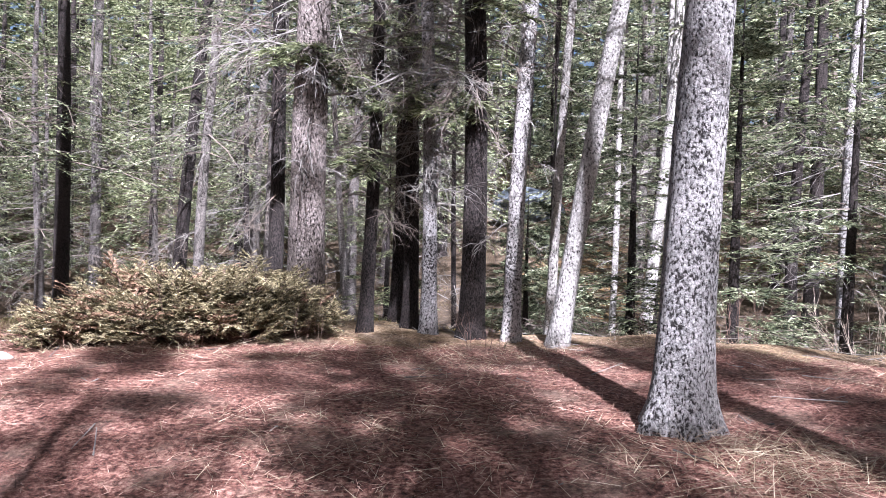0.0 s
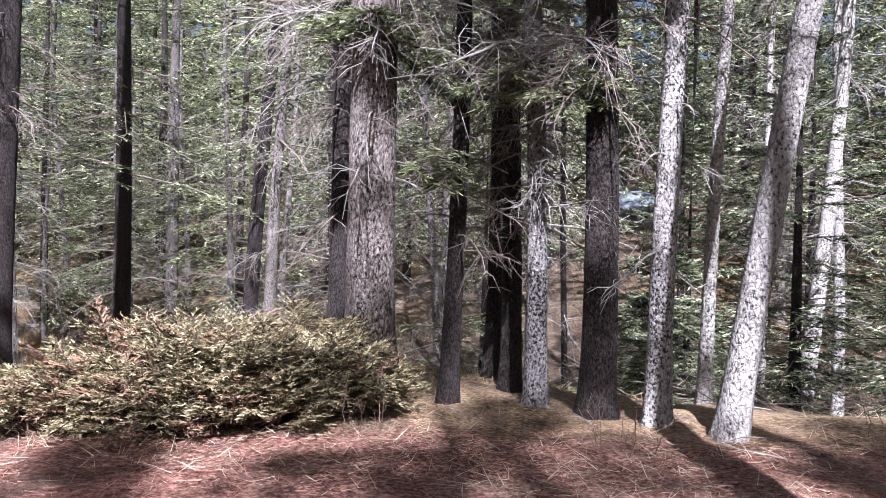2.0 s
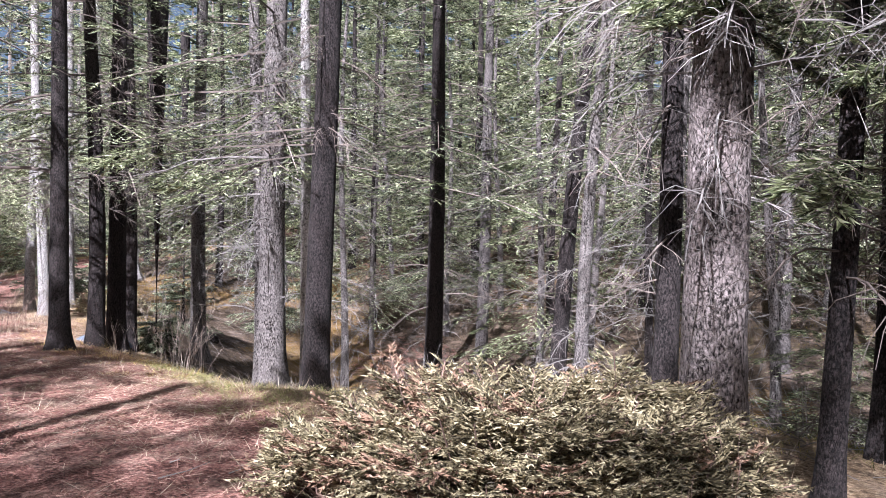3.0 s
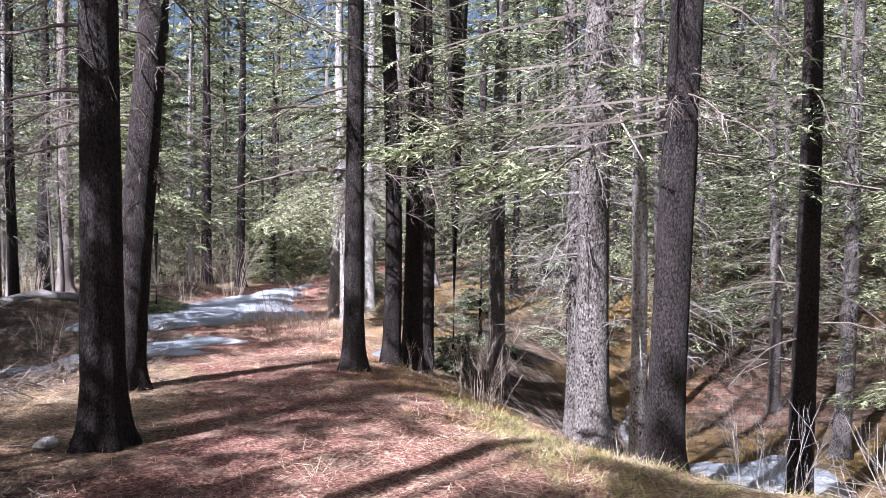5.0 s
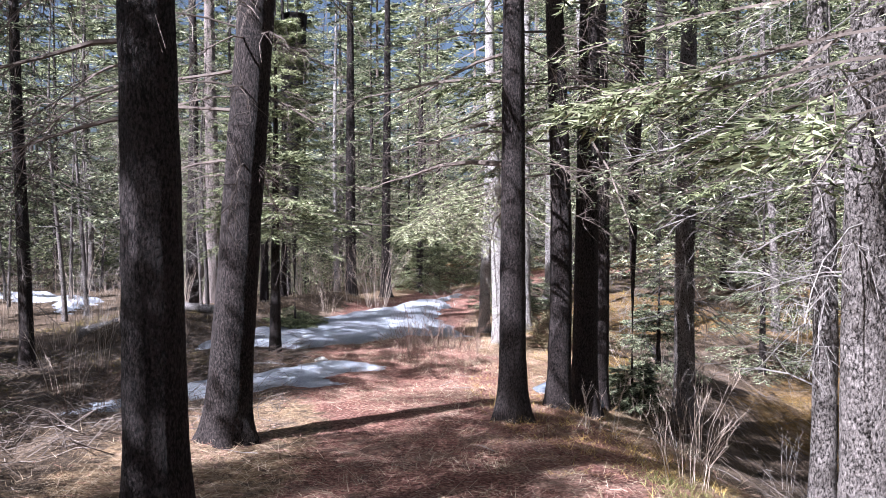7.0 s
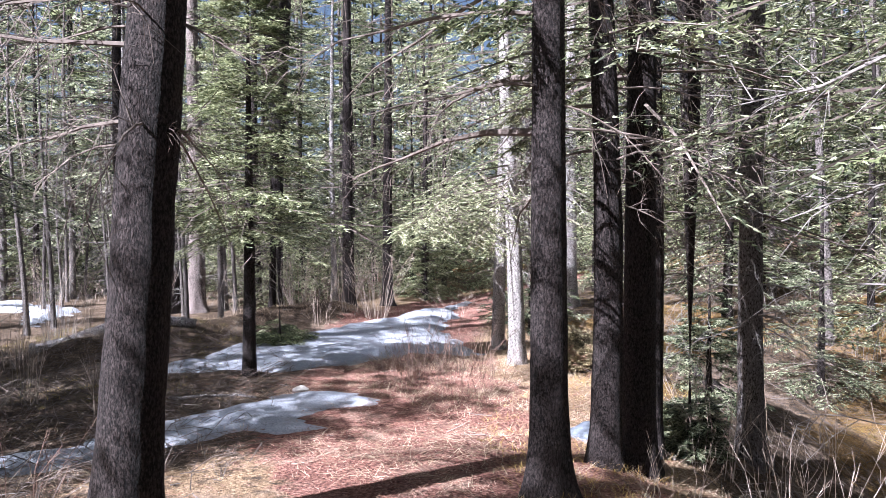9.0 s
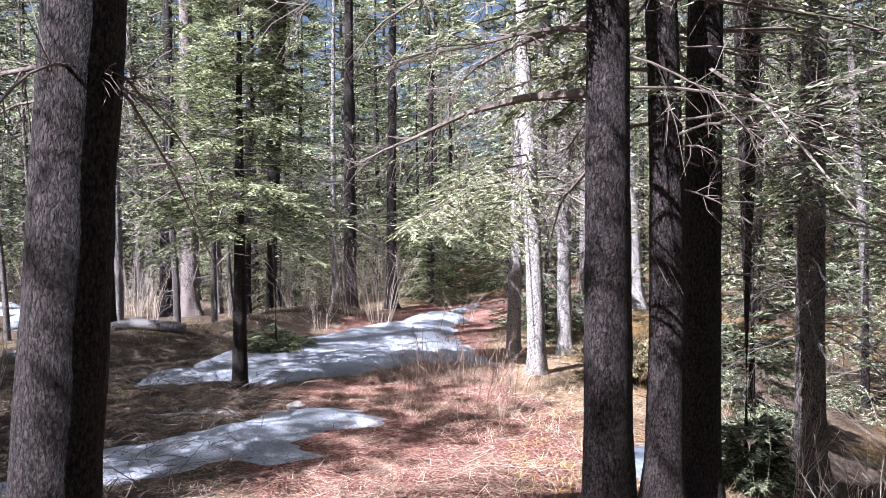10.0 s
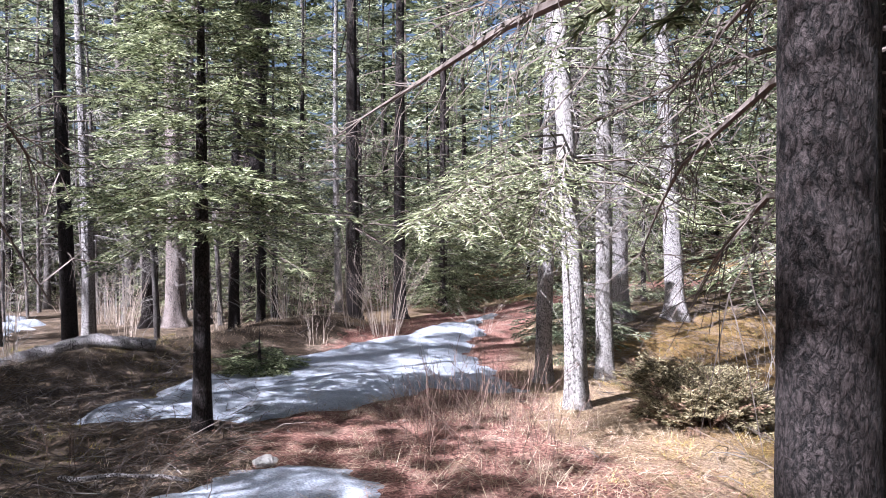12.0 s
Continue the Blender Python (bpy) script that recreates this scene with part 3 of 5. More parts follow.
# x, y, diameter, (lean x, lean y), bark, label, dead limbs (from, to, count, length), live (from, count, length), boughs
TREES = [
    (1.06, 3.35, 0.225, (0.045, 0.0), BARK_GREY, GREY_LABEL, (3.2, 5, 8, 0.8), (4.2, 40, 1.7), []),
    (0.88, 5.75, 0.145, (0.17, 0.02), BARK_PALE, PALE_LABEL, (2.5, 5, 12, 0.6), (5.0, 26, 1.2), []),
    (0.54, 5.9, 0.125, (0.035, 0.0), BARK_GREY, GREY_LABEL, (0.9, 4, 22, 0.5), (4.0, 28, 1.2), []),
    (0.98, 6.9, 0.085, (0.06, 0.0), BARK_PALE, PALE_LABEL, (1.4, 4, 10, 0.5), (3.6, 20, 0.9), []),
    (0.25, 6.15, 0.185, (-0.01, 0.0), BARK_BROWN, BROWN_LABEL, (1.3, 3.2, 40, 0.8), (3.9, 36, 1.5), [(1.95, 225, 0.55, 0.0, 0.5), (2.9, 270, 0.8, 0.0, 0.4), (3.2, 250, 0.9, 0.1, 0.4), (2.75, 292, 0.75, 0.0, 0.4), (3.4, 285, 0.9, 0.1, 0.4)]),
    (-0.1, 6.3, 0.12, (-0.035, 0.0), BARK_GREY, GREY_LABEL, (1.0, 2.8, 50, 0.7), (3.5, 32, 1.2), [(2.0, 255, 0.5, 0.1, 0.5), (2.0, 320, 0.55, 0.05, 0.5), (1.95, 215, 0.5, 0.1, 0.5)]),
    (-0.62, 6.25, 0.105, (0.0, 0.0), BARK_BROWN, BROWN_LABEL, (0.9, 2.6, 40, 0.6), (2.7, 28, 1.0), [(1.5, 250, 0.5, 0.0, 0.4)]),
    (-0.43, 7.3, 0.12, (0.01, 0.0), BARK_BROWN, BROWN_LABEL, (0.8, 3, 24, 0.7), (2.0, 40, 1.2), []),
    (-0.28, 6.9, 0.13, (0.0, 0.0), BARK_BROWN, BROWN_LABEL, (1.2, 3.2, 20, 0.8), (2.8, 30, 1.3), [(2.3, 268, 0.7, 0.0, 0.4), (2.7, 250, 0.8, 0.1, 0.4), (2.6, 290, 0.8, 0.0, 0.4)]),
    (-1.13, 6.4, 0.29, (0.005, 0.0), BARK_PINK, PINK_LABEL, (1.3, 3.4, 26, 0.8), (4.3, 44, 1.7), [(2.3, 275, 0.42, 0.2, 0.5), (2.32, 325, 0.62, 0.05, 0.8), (2.3, 205, 0.4, 0.15, 0.4), (2.2, 345, 0.6, 0.0, 0.8)]),
    (-1.6, 7.3, 0.14, (0.0, 0.0), BARK_BROWN, BROWN_LABEL, (0.8, 3.4, 30, 0.9), (2.4, 40, 1.2), []),
    (-2.1, 9.4, 0.19, (0.01, 0.0), BARK_DIM, GREY_LABEL, (0.8, 3.6, 34, 1.0), (3.4, 34, 1.3), []),
    (0.2, 10.6, 0.07, (0.0, 0.0), BARK_BROWN, "slim young spruce pole with sparse twigs", (1.0, 3.4, 22, 0.6), (2.4, 26, 0.9), []),
    (2.77, 10.6, 0.18, (0.06, 0.0), BARK_PALE, PALE_LABEL, (1.2, 5, 24, 0.8), (5.0, 28, 1.2), []),
    (2.5, 11.3, 0.1, (0.03, 0.0), BARK_PALE, PALE_LABEL, (1.5, 5, 20, 0.7), (4.6, 24, 1.0), []),
    (3.25, 10.9, 0.13, (0.0, 0.0), BARK_PALE, PALE_LABEL, (1.2, 5, 40, 0.9), (4.8, 24, 1.0), []),
    (-4.2, 11.9, 0.22, (0.085, 0.0), BARK_BROWN, BROWN_LABEL, (1.5, 4, 20, 0.8), (4.0, 34, 1.4), []),
    (-3.72, 11.6, 0.17, (0.05, 0.0), BARK_DIM, GREY_LABEL, (1.2, 4.4, 24, 0.8), (4.2, 30, 1.3), []),
    (-5.5, 11.0, 0.23, (0.0, 0.0), BARK_BROWN, BROWN_LABEL, (1.8, 5, 20, 0.8), (3.8, 36, 1.4), []),
    (-4.93, 8.0, 0.23, (0.025, 0.0), BARK_BROWN, BROWN_LABEL, (1.6, 4, 14, 0.6), (5.0, 40, 1.5), [(2.5, 239, 1.9, -0.05, 0.2, 0.72), (2.35, 243, 1.85, 0.0, 0.2, 0.72)]),
    (-6.42, 9.05, 0.29, (-0.01, 0.0), BARK_DIM, PINK_LABEL, (1.2, 4, 30, 1.0), (3.2, 42, 1.6), [(2.6, 220, 1.3, 0.1, 0.4)]),
    (-7.1, 9.55, 0.17, (0.0, 0.0), BARK_DIM, GREY_LABEL, (1.0, 4, 30, 0.9), (3.1, 34, 1.3), []),
    (-5.85, 8.95, 0.13, (-0.015, 0.0), BARK_PALE, "slender spruce with pale grey bark", (1.0, 4, 18, 0.7), (3.6, 28, 1.1), []),
    (-6.96, 5.03, 0.25, (0.01, 0.0), BARK_BROWN, BROWN_LABEL, (1.8, 4, 26, 1.1), (3.6, 44, 1.7), []),
    (-9.05, 5.76, 0.285, (0.045, 0.05), BARK_BROWN, BROWN_LABEL, (1.7, 4.4, 34, 1.0), (5.0, 36, 1.5), []),
    (-8.68, 7.93, 0.205, (0.0, 0.0), BARK_BROWN, "mature spruce with dark scaly bark beside the trail", (1.7, 4.4, 30, 1.0), (5.2, 34, 1.5), [(2.75, 255, 0.6, 0.15, 0.5)]),
    (-9.36, 8.88, 0.2, (-0.005, 0.0), BARK_BROWN, "dark spruce trunk standing close against its neighbour", (1.8, 4, 26, 1.0), (3.4, 40, 1.5), [(2.9, 200, 0.8, 0.1, 0.7), (2.7, 255, 0.9, 0.0, 0.7), (3.1, 260, 0.9, 0.1, 0.8)]),
    (-9.47, 9.27, 0.23, (0.01, 0.0), BARK_BROWN, "dark spruce trunk with peeling bark and a spreading foot", (1.8, 4, 22, 1.0), (3.2, 40, 1.5), []),
    (-10.15, 10.0, 0.19, (0.0, 0.0), BARK_BROWN, BROWN_LABEL, (1.4, 4, 24, 1.0), (2.9, 38, 1.4), []),
    (-10.53, 11.65, 0.24, (0.01, 0.0), BARK_DIM, GREY_LABEL, (1.2, 4, 36, 1.1), (2.9, 40, 1.5), [(2.9, 230, 1.5, 0.1, 0.35), (2.6, 180, 1.2, 0.1, 0.4), (2.8, 290, 1.4, 0.1, 0.4)]),
    (-13.6, 10.85, 0.2, (-0.05, 0.02), BARK_PALE, "sunlit spruce with whitish patchy bark", (1.4, 4, 46, 1.1), (2.7, 40, 1.5), [(2.5, 305, 2.6, 0.0, 0.36, 0.55), (2.3, 300, 2.4, 0.0, 0.3, 0.55), (2.2, 309, 2.5, -0.02, 0.26, 0.55), (2.35, 303, 2.7, 0.0, 0.32, 0.6), (2.6, 308, 2.3, 0.05, 0.4, 0.5), (2.1, 304, 2.2, 0.0, 0.25, 0.5)]),
    (-15.0, 11.4, 0.18, (0.01, 0.0), BARK_GREY, GREY_LABEL, (1.4, 3.4, 34, 1.1), (2.6, 40, 1.5), [(2.4, 225, 1.0, 0.0, 0.5), (2.6, 235, 1.1, 0.1, 0.5)]),
    (-14.9, 12.2, 0.19, (0.0, 0.0), BARK_PALE, "sunlit spruce with whitish patchy bark", (1.4, 4, 30, 1.0), (3.0, 36, 1.4), []),
    (-17.6, 15.8, 0.3, (-0.06, 0.0), BARK_GREY, GREY_LABEL, (1.5, 5, 20, 1.2), (4.2, 38, 1.6), []),
    (-18.2, 15.1, 0.26, (0.0, 0.0), BARK_GREY, GREY_LABEL, (1.5, 5, 20, 1.2), (3.8, 38, 1.6), []),
    (-19.2, 6.55, 0.2, (0.0, 0.0), BARK_BROWN, BROWN_LABEL, (1.2, 4, 30, 1.0), (3.5, 38, 1.4), []),
    (-21.2, 6.8, 0.18, (0.0, 0.0), BARK_GREY, GREY_LABEL, (1.2, 4, 30, 1.0), (3.5, 38, 1.4), []),
    (-23.4, 8.4, 0.36, (0.0, 0.0), BARK_PINK, PINK_LABEL, (1.2, 4, 26, 1.0), (3.4, 38, 1.6), []),
    (-24.0, 8.0, 0.3, (0.0, 0.0), BARK_BROWN, BROWN_LABEL, (1.2, 4, 26, 1.0), (3.4, 38, 1.6), []),
    (-20.6, 9.0, 0.17, (0.0, 0.0), BARK_BROWN, BROWN_LABEL, (1.2, 3, 20, 1.0), (2.2, 38, 1.6), []),
    (-20.9, 9.5, 0.14, (0.04, 0.0), BARK_BROWN, BROWN_LABEL, (1.2, 3, 20, 1.0), (2.6, 38, 1.3), []),
    (-21.6, 11.45, 0.26, (-0.02, 0.0), BARK_BROWN, BROWN_LABEL, (1.4, 4, 30, 1.3), (2.4, 50, 1.9), []),
    (-22.2, 12.65, 0.24, (0.0, 0.0), BARK_BROWN, BROWN_LABEL, (1.4, 4, 24, 1.2), (2.6, 44, 1.8), []),
    (-24.5, 12.1, 0.16, (0.0, 0.0), BARK_GREY, GREY_LABEL, (1.0, 4, 24, 1.0), (2.6, 40, 1.5), []),
    (-6.7, 14.6, 0.22, (0.02, 0.0), BARK_DIM, GREY_LABEL, (1.4, 5, 34, 1.1), (3.8, 34, 1.4), []),
    (-3.9, 15.4, 0.14, (0.0, 0.0), BARK_BROWN, BROWN_LABEL, (1.4, 5, 26, 1.1), (3.8, 34, 1.4), []),
    (-7.1, 18.9, 0.2, (0.0, 0.0), BARK_BROWN, BROWN_LABEL, (1.4, 5, 26, 1.1), (4.2, 34, 1.4), []),
    (5.1, 9.7, 0.2, (0.03, 0.0), BARK_GREY, GREY_LABEL, (1.2, 4, 26, 1.0), (3.4, 36, 1.4), []),
    (5.4, 11.8, 0.18, (0.0, 0.0), BARK_BROWN, BROWN_LABEL, (1.2, 4, 26, 1.0), (3.2, 36, 1.4), []),
    (6.5, 13.5, 0.24, (0.0, 0.0), BARK_BROWN, BROWN_LABEL, (1.2, 4, 26, 1.0), (3.2, 36, 1.4), []),
    (-15.1, 4.4, 0.17, (0.02, 0.0), BARK_BROWN, BROWN_LABEL, (1.2, 4, 30, 1.0), (3.0, 36, 1.4), []),
    (2.35, -0.4, 0.22, (0.0, 0.0), BARK_GREY, GREY_LABEL, (3, 5, 8, 0.8), (9.8, 8, 0.6), []),
    (-4.3, 1.6, 0.24, (0.0, 0.0), BARK_BROWN, BROWN_LABEL, (3, 5, 10, 0.8), (8.2, 12, 1.0), []),
]
ARMS = {
    23: [(2.2, 228, 1.3, 0.0, 0.25), (2.6, 214, 1.4, 0.1, 0.2), (1.9, 240, 0.9, -0.1, 0.2), (2.9, 200, 1.3, 0.1, 0.3)],
    24: [(2.35, 240, 1.3, 0.05, 0.1), (2.65, 236, 1.3, 0.05, 0.15), (2.5, 65, 0.55, -0.15, 0.25), (2.85, 75, 0.6, 0.0, 0.4), (2.0, 225, 1.0, -0.05, 0.2), (1.95, 60, 0.25, 0.05, 0.0)],
    25: [(2.05, 179, 3.3, 0.07, 0.05), (2.35, 172, 2.4, 0.12, 0.1), (1.75, 160, 1.1, -0.05, 0.3), (1.5, 148, 1.15, 0.1, 0.45), (2.0, 155, 0.9, 0.0, 0.15), (2.7, 228, 1.6, 0.0, 0.2), (2.3, 252, 1.0, -0.05, 0.15), (2.95, 205, 1.7, 0.0, 0.25)],
    26: [(2.5, 240, 1.2, 0.0, 0.25), (2.2, 215, 0.9, -0.1, 0.2)],
    20: [(2.7, 235, 1.5, 0.1, 0.25), (2.3, 215, 1.2, 0.0, 0.25)],
    9: [(2.3, 190, 0.9, 0.1, 0.2), (1.9, 330, 1.0, 0.1, 0.2), (2.2, 280, 0.8, 0.1, 0.5)],
    5: [(2.1, 230, 0.8, 0.0, 0.4), (2.15, 310, 0.9, 0.0, 0.4)],
    4: [(2.1, 245, 0.6, 0.0, 0.6), (2.1, 215, 0.7, 0.0, 0.5), (2.8, 20, 1.2, 0.05, 0.3)],
}
for k, (x, y, dia, lean, bark, label, dead, live, spec) in enumerate(TREES):
    near = to_trail(x, y) < 6.5
    tall = 8.5 + 22 * dia + (k * 7 % 5) * 0.6
    if k > 16 and near:
        live = (live[0] - 0.55, live[1] + 10, live[2] + 0.15)
    tree = conifer(100 + k, "spruce_tree", label, tall, dia / 2 * 1.08, bark, lean, 0.03 if dia > 0.2 else 0.05, 1.5 if dia > 0.2 else 1.3, dead, live,
                   18 if near else 14, 12 if near else 10, 0.06 if near else 0.09, 0.014 if near else 0.024, NEEDLE_BRIGHT if spec else NEEDLE, 70 if near else 26, 22 if near else 12, 6, 0.3,
                   low_boughs(spec) if spec else None, at=(x, y, near), arms=ARMS.get(k, ()))
    stand(tree, x, y)

# young firs with boughs down to the ground
YOUNG = [(2.9, 7.6, 3.8, 1.0), (2.35, 9.5, 4.2, 1.1), (1.3, 9.3, 2.4, 0.8), (4.4, 8.3, 4.6, 1.2), (-14.35, 7.55, 5.0, 1.1), (-12.0, 12.6, 1.6, 0.6), (-10.3, 10.6, 0.8, 0.35),
         (-16.4, 12.9, 1.3, 0.7), (-24.8, 17.4, 3.0, 1.2), (-17.4, 13.6, 3.0, 0.9), (-19.6, 16.8, 2.8, 0.9), (-16.9, 8.6, 0.6, 0.5), (0.9, 8.2, 1.6, 0.6), (3.6, 13.0, 5.0, 1.4), (-22.9, 14.0, 2.2, 0.8), (-27.0, 14.2, 2.4, 1.0), (-0.9, 12.4, 3.6, 1.1), (1.9, 13.2, 4.2, 1.2), (-25.2, 10.2, 9.5, 1.5), (-24.2, 14.6, 8.0, 1.4), (-13.0, 16.0, 3.6, 1.1)]
for k, (x, y, tall, wide) in enumerate(YOUNG):
    first = 1.75 if k == 4 else 0.8 if k == 18 else 0.15
    tree = conifer(300 + k, "young_fir", "young fir with dense green boughs nearly to the ground", tall, 0.022 + 0.012 * tall, BARK_BROWN, (0, 0), 0.01, 1.2, (0.6, 1.6, 6 if tall > 3 else 0, 0.4),
                   (first, int(26 + 9 * tall) + (80 if k == 4 else 0), wide), 20, 18, 0.06, 0.014, NEEDLE_BRIGHT if k in (4, 8, 11, 14, 15, 16, 18, 19) else NEEDLE, 14, 10, 4, 0.16)
    stand(tree, x, y)

# the forest around: a few grown trees, repeated
def forest_kinds(tier, twigs, needles, needle, width):
    spare = (1.0, 1.0, 0.6)[tier]
    rows = [(401, "spruce_tree", "spruce in the dense forest with green drooping boughs", 12.5, 0.10, BARK_BROWN, (0.01, 0), 0.05, (0.6, 2.6, 12, 0.9), (1.0, 92, 1.8), NEEDLE),
            (402, "spruce_tree", "spruce in the dense forest with bare lower branches", 14.0, 0.12, BARK_DIM, (-0.01, 0.01), 0.06, (0.8, 5.0, 28, 1.0), (2.2, 84, 1.8), NEEDLE),
            (403, "spruce_tree", "slim forest spruce with thin yellowish-green crown", 11.0, 0.075, BARK_DIM, (0.02, 0), 0.08, (0.6, 5.0, 28, 0.7), (1.5, 84, 1.4), NEEDLE_BRIGHT),
            (404, "spruce_tree", "broad forest spruce with yellowish-green boughs to low down", 13.0, 0.13, BARK_BROWN, (0, 0), 0.03, (0.5, 2.0, 6, 0.9), (0.5, 104, 2.1), NEEDLE_BRIGHT),
            (405, "dead_spruce", "dead spruce pole bristling with bare grey twigs", 9.5, 0.07, BARK_DIM, (0.03, 0.02), 0.08, (0.5, 8.0, 60, 0.8), None, NEEDLE)]
    out = []
    for seed, name, label, tall, r, bark, lean, bend, dead, live, leaf in rows:
        dead = (dead[0], dead[1], int(dead[2] * spare), dead[3])
        out.append(tagged(conifer(seed, name, label, tall, r, bark, lean, bend, 1.3, dead, live, twigs, needles, needle, width, leaf, 16 if tier == 0 else 8, 10 if tier == 0 else 7, (5, 3, 2)[tier]), group="forest trees"))
    return out


TIERS = [forest_kinds(0, 17, 16, 0.075, 0.017), forest_kinds(1, 13, 9, 0.12, 0.034), forest_kinds(2, 10, 6, 0.18, 0.062)]
KINDS = TIERS[1]
rng = np.random.RandomState(77)
taken = [(t[0], t[1]) for t in TREES] + [(t[0], t[1]) for t in YOUNG]
# Unseen trees, picked mostly for the shade they throw on trail and snow.
spots = [(-0.45, -1.2), (1.4, -3.6), (0.6, -6.4), (2.0, -5.6), (-10.4, 0.6), (-11.0, 1.6), (-14.6, 3.1), (-15.2, 0.4), (-16.6, 2.2), (-16.2, 3.8), (-22.0, -3.0), (-1.2, -7.8), (4.6, -3.0), (4.6, -7.6)]
taken += spots
for _ in range(12000):
    a, rr = rng.uniform(0, 6.283), 46 * math.sqrt(rng.uniform(0, 1))
    x, y = -9 + rr * math.cos(a), 8 + rr * math.sin(a)
    n, s = (float(v) for v in along(x, y))
    d = float(to_trail(x, y))
    if d < 3.2 or (n < 3.2 and d < 8.5 and y > -1.5 and x < 8 and x > -23) or math.hypot(x + 15, y - 5) < 5.0:
        continue
    if (n > -1 and n < 3.5 and s < 22 and s > -4) or (abs(x - 0.115 * y + 0.2) < 1.5 and y > 14 and y < 28):
        continue
    bearing = math.degrees(math.atan2(-(x + 4), y - 3))
    seen = -42 < bearing < 104
    if -10.2 < x < -3.5 and y < 1 and rng.uniform() < 0.85:
        continue
    if (-20 < x < -10 and y < -1 and rng.uniform() < 0.7) or (-14.5 < x < -10.5 and y < 0.3) or (-31 < x < -18.5 and -7 < y < 7.2):
        continue
    if -36 < x < -19 and -9 < y < 4 and rng.uniform() < 0.9:
        continue
    if not seen and (y < -16 or rng.uniform() > 0.6 or rr > 26):
        continue
    if min(math.hypot(x - p, y - q) for p, q in taken) < 1.3 + 0.045 * rr:
        continue
    taken.append((x, y))
    spots.append((x, y))
spots = spots[:14] + sorted(spots[14:], key=lambda p: math.hypot(p[0] + 9, p[1] - 8))[:212]
MOVED = {(-10.4, 0.6): (-9.2, -8.0), (-11.0, 1.6): (-11.0, -6.5), (-14.6, 3.1): (-15.7, 3.0)}
for k, (x, y) in enumerate(spots):
    x, y = MOVED.get((x, y), (x, y))
    n, s = (float(v) for v in along(x, y))
    gap = min(math.hypot(x - p, y - q) for p, q in ((0, 1), (-0.6, 3), (-3, 4.4), (-5.5, 5.6), (-7.6, 6.6)))
    odds = [0.06, 0.44, 0.16, 0.0, 0.34] if 2 < n < 11 and 1.5 < s < 17 else [0.27, 0.2, 0.18, 0.25, 0.1]
    if y < 0:
        gap += 8
    pick = int(rng.choice(5, p=odds))
    if k < 14:
        pick = (4, 3, 0)[k] if k < 3 else (1, 0, 2)[k % 3]
    kind = TIERS[0 if gap < 12.5 else 1 if gap < 22 else 2][pick]
    m = pose(x, y, float(ground_z(x, y)) - 0.05, 0, 0, rng.uniform(0, 360)) @ Matrix.Scale(rng.uniform(0.8, 1.3), 4)
    if k in (1, 2):
        m = m @ Matrix.Scale((0.84, 0.78)[k - 1], 4)
    if k > 13 and min(math.hypot(x + 3.1, y + 4.2), math.hypot(x + 10.2, y + 2.7)) < 0.4:
        continue
    if kind.matrix_basis == Matrix():
        kind.matrix_basis = m
    else:
        scale = kind.scale.copy()
        copy_thing(kind, m @ Matrix.Diagonal((1 / scale.x, 1 / scale.y, 1 / scale.z, 1)))
# The first ten are unseen, put there only to shade ground and snow.
for x, y, size in [(1.0, -2.5, 0.55), (-10.0, 3.3, 0.44), (-5.0, 1.7, 0.42), (-11.8, 3.4, 0.28), (-13.2, 3.7, 0.26), (-6.2, 2.0, 0.4), (-5.4, 0.8, 0.45), (-6.9, 1.0, 0.47), (-12.2, 2.2, 0.45), (-13.5, 2.5, 0.42), (-23.6, 10.4, 0.55), (-25.4, 12.9, 0.7), (-27.4, 9.2, 0.7), (-26.2, 16.2, 0.75), (-23.4, 16.9, 0.6), (-28.4, 12.4, 0.8), (-20.6, 18.6, 0.7), (-17.2, 19.6, 0.7), (-33.0, 5.0, 0.9), (-35.0, 9.0, 0.9), (-34.0, 0.5, 0.9), (-24.4, 19.6, 0.8), (-14.2, 19.0, 0.6), (-31.0, 15.8, 0.9), (-24.6, 14.4, 0.5), (-30.6, 10.4, 0.8)]:
    kind = KINDS[3]
    copy_thing(kind, pose(x, y, float(ground_z(x, y)) - 0.05, 0, 0, x * 53) @ Matrix.Scale(size / kind.scale.x, 4))

for k, kind in enumerate(q for tier in TIERS for q in tier if q.matrix_basis == Matrix()):
    stand(kind, 9.0 + 2.5 * k, 16.0)

# unseen spruces added on the sunny side, placed so that their crowns shade the trail
shade_tree = conifer(410, "spruce_tree", "unseen spruce added to shade the trail, with a dense high crown", 11.0, 0.11, BARK_BROWN, (0, 0), 0.03, 1.3, (2.0, 4.5, 14, 0.8), (4.4, 64, 1.5), 15, 9, 0.11, 0.034, NEEDLE, 14, 10, 3)
for k, (x, y, size) in enumerate([(-5.8, -1.2, 1.0), (-10.5, 2.9, 0.6), (-11.2, 2.5, 0.6), (-12.0, 3.2, 0.6), (-12.8, 2.6, 0.6), (-13.6, 3.2, 0.6), (-14.4, 2.6, 0.6), (-2.5, -1.5, 0.9), (1.7, -4.9, 0.9), (-7.2, 1.2, 0.72)]):
    m = pose(x, y, float(ground_z(x, y)) - 0.05, 0, 0, k * 77) @ Matrix.Scale(size, 4)
    if k == 0:
        shade_tree.matrix_basis = m
    else:
        copy_thing(shade_tree, m)
rng = np.random.RandomState(79)
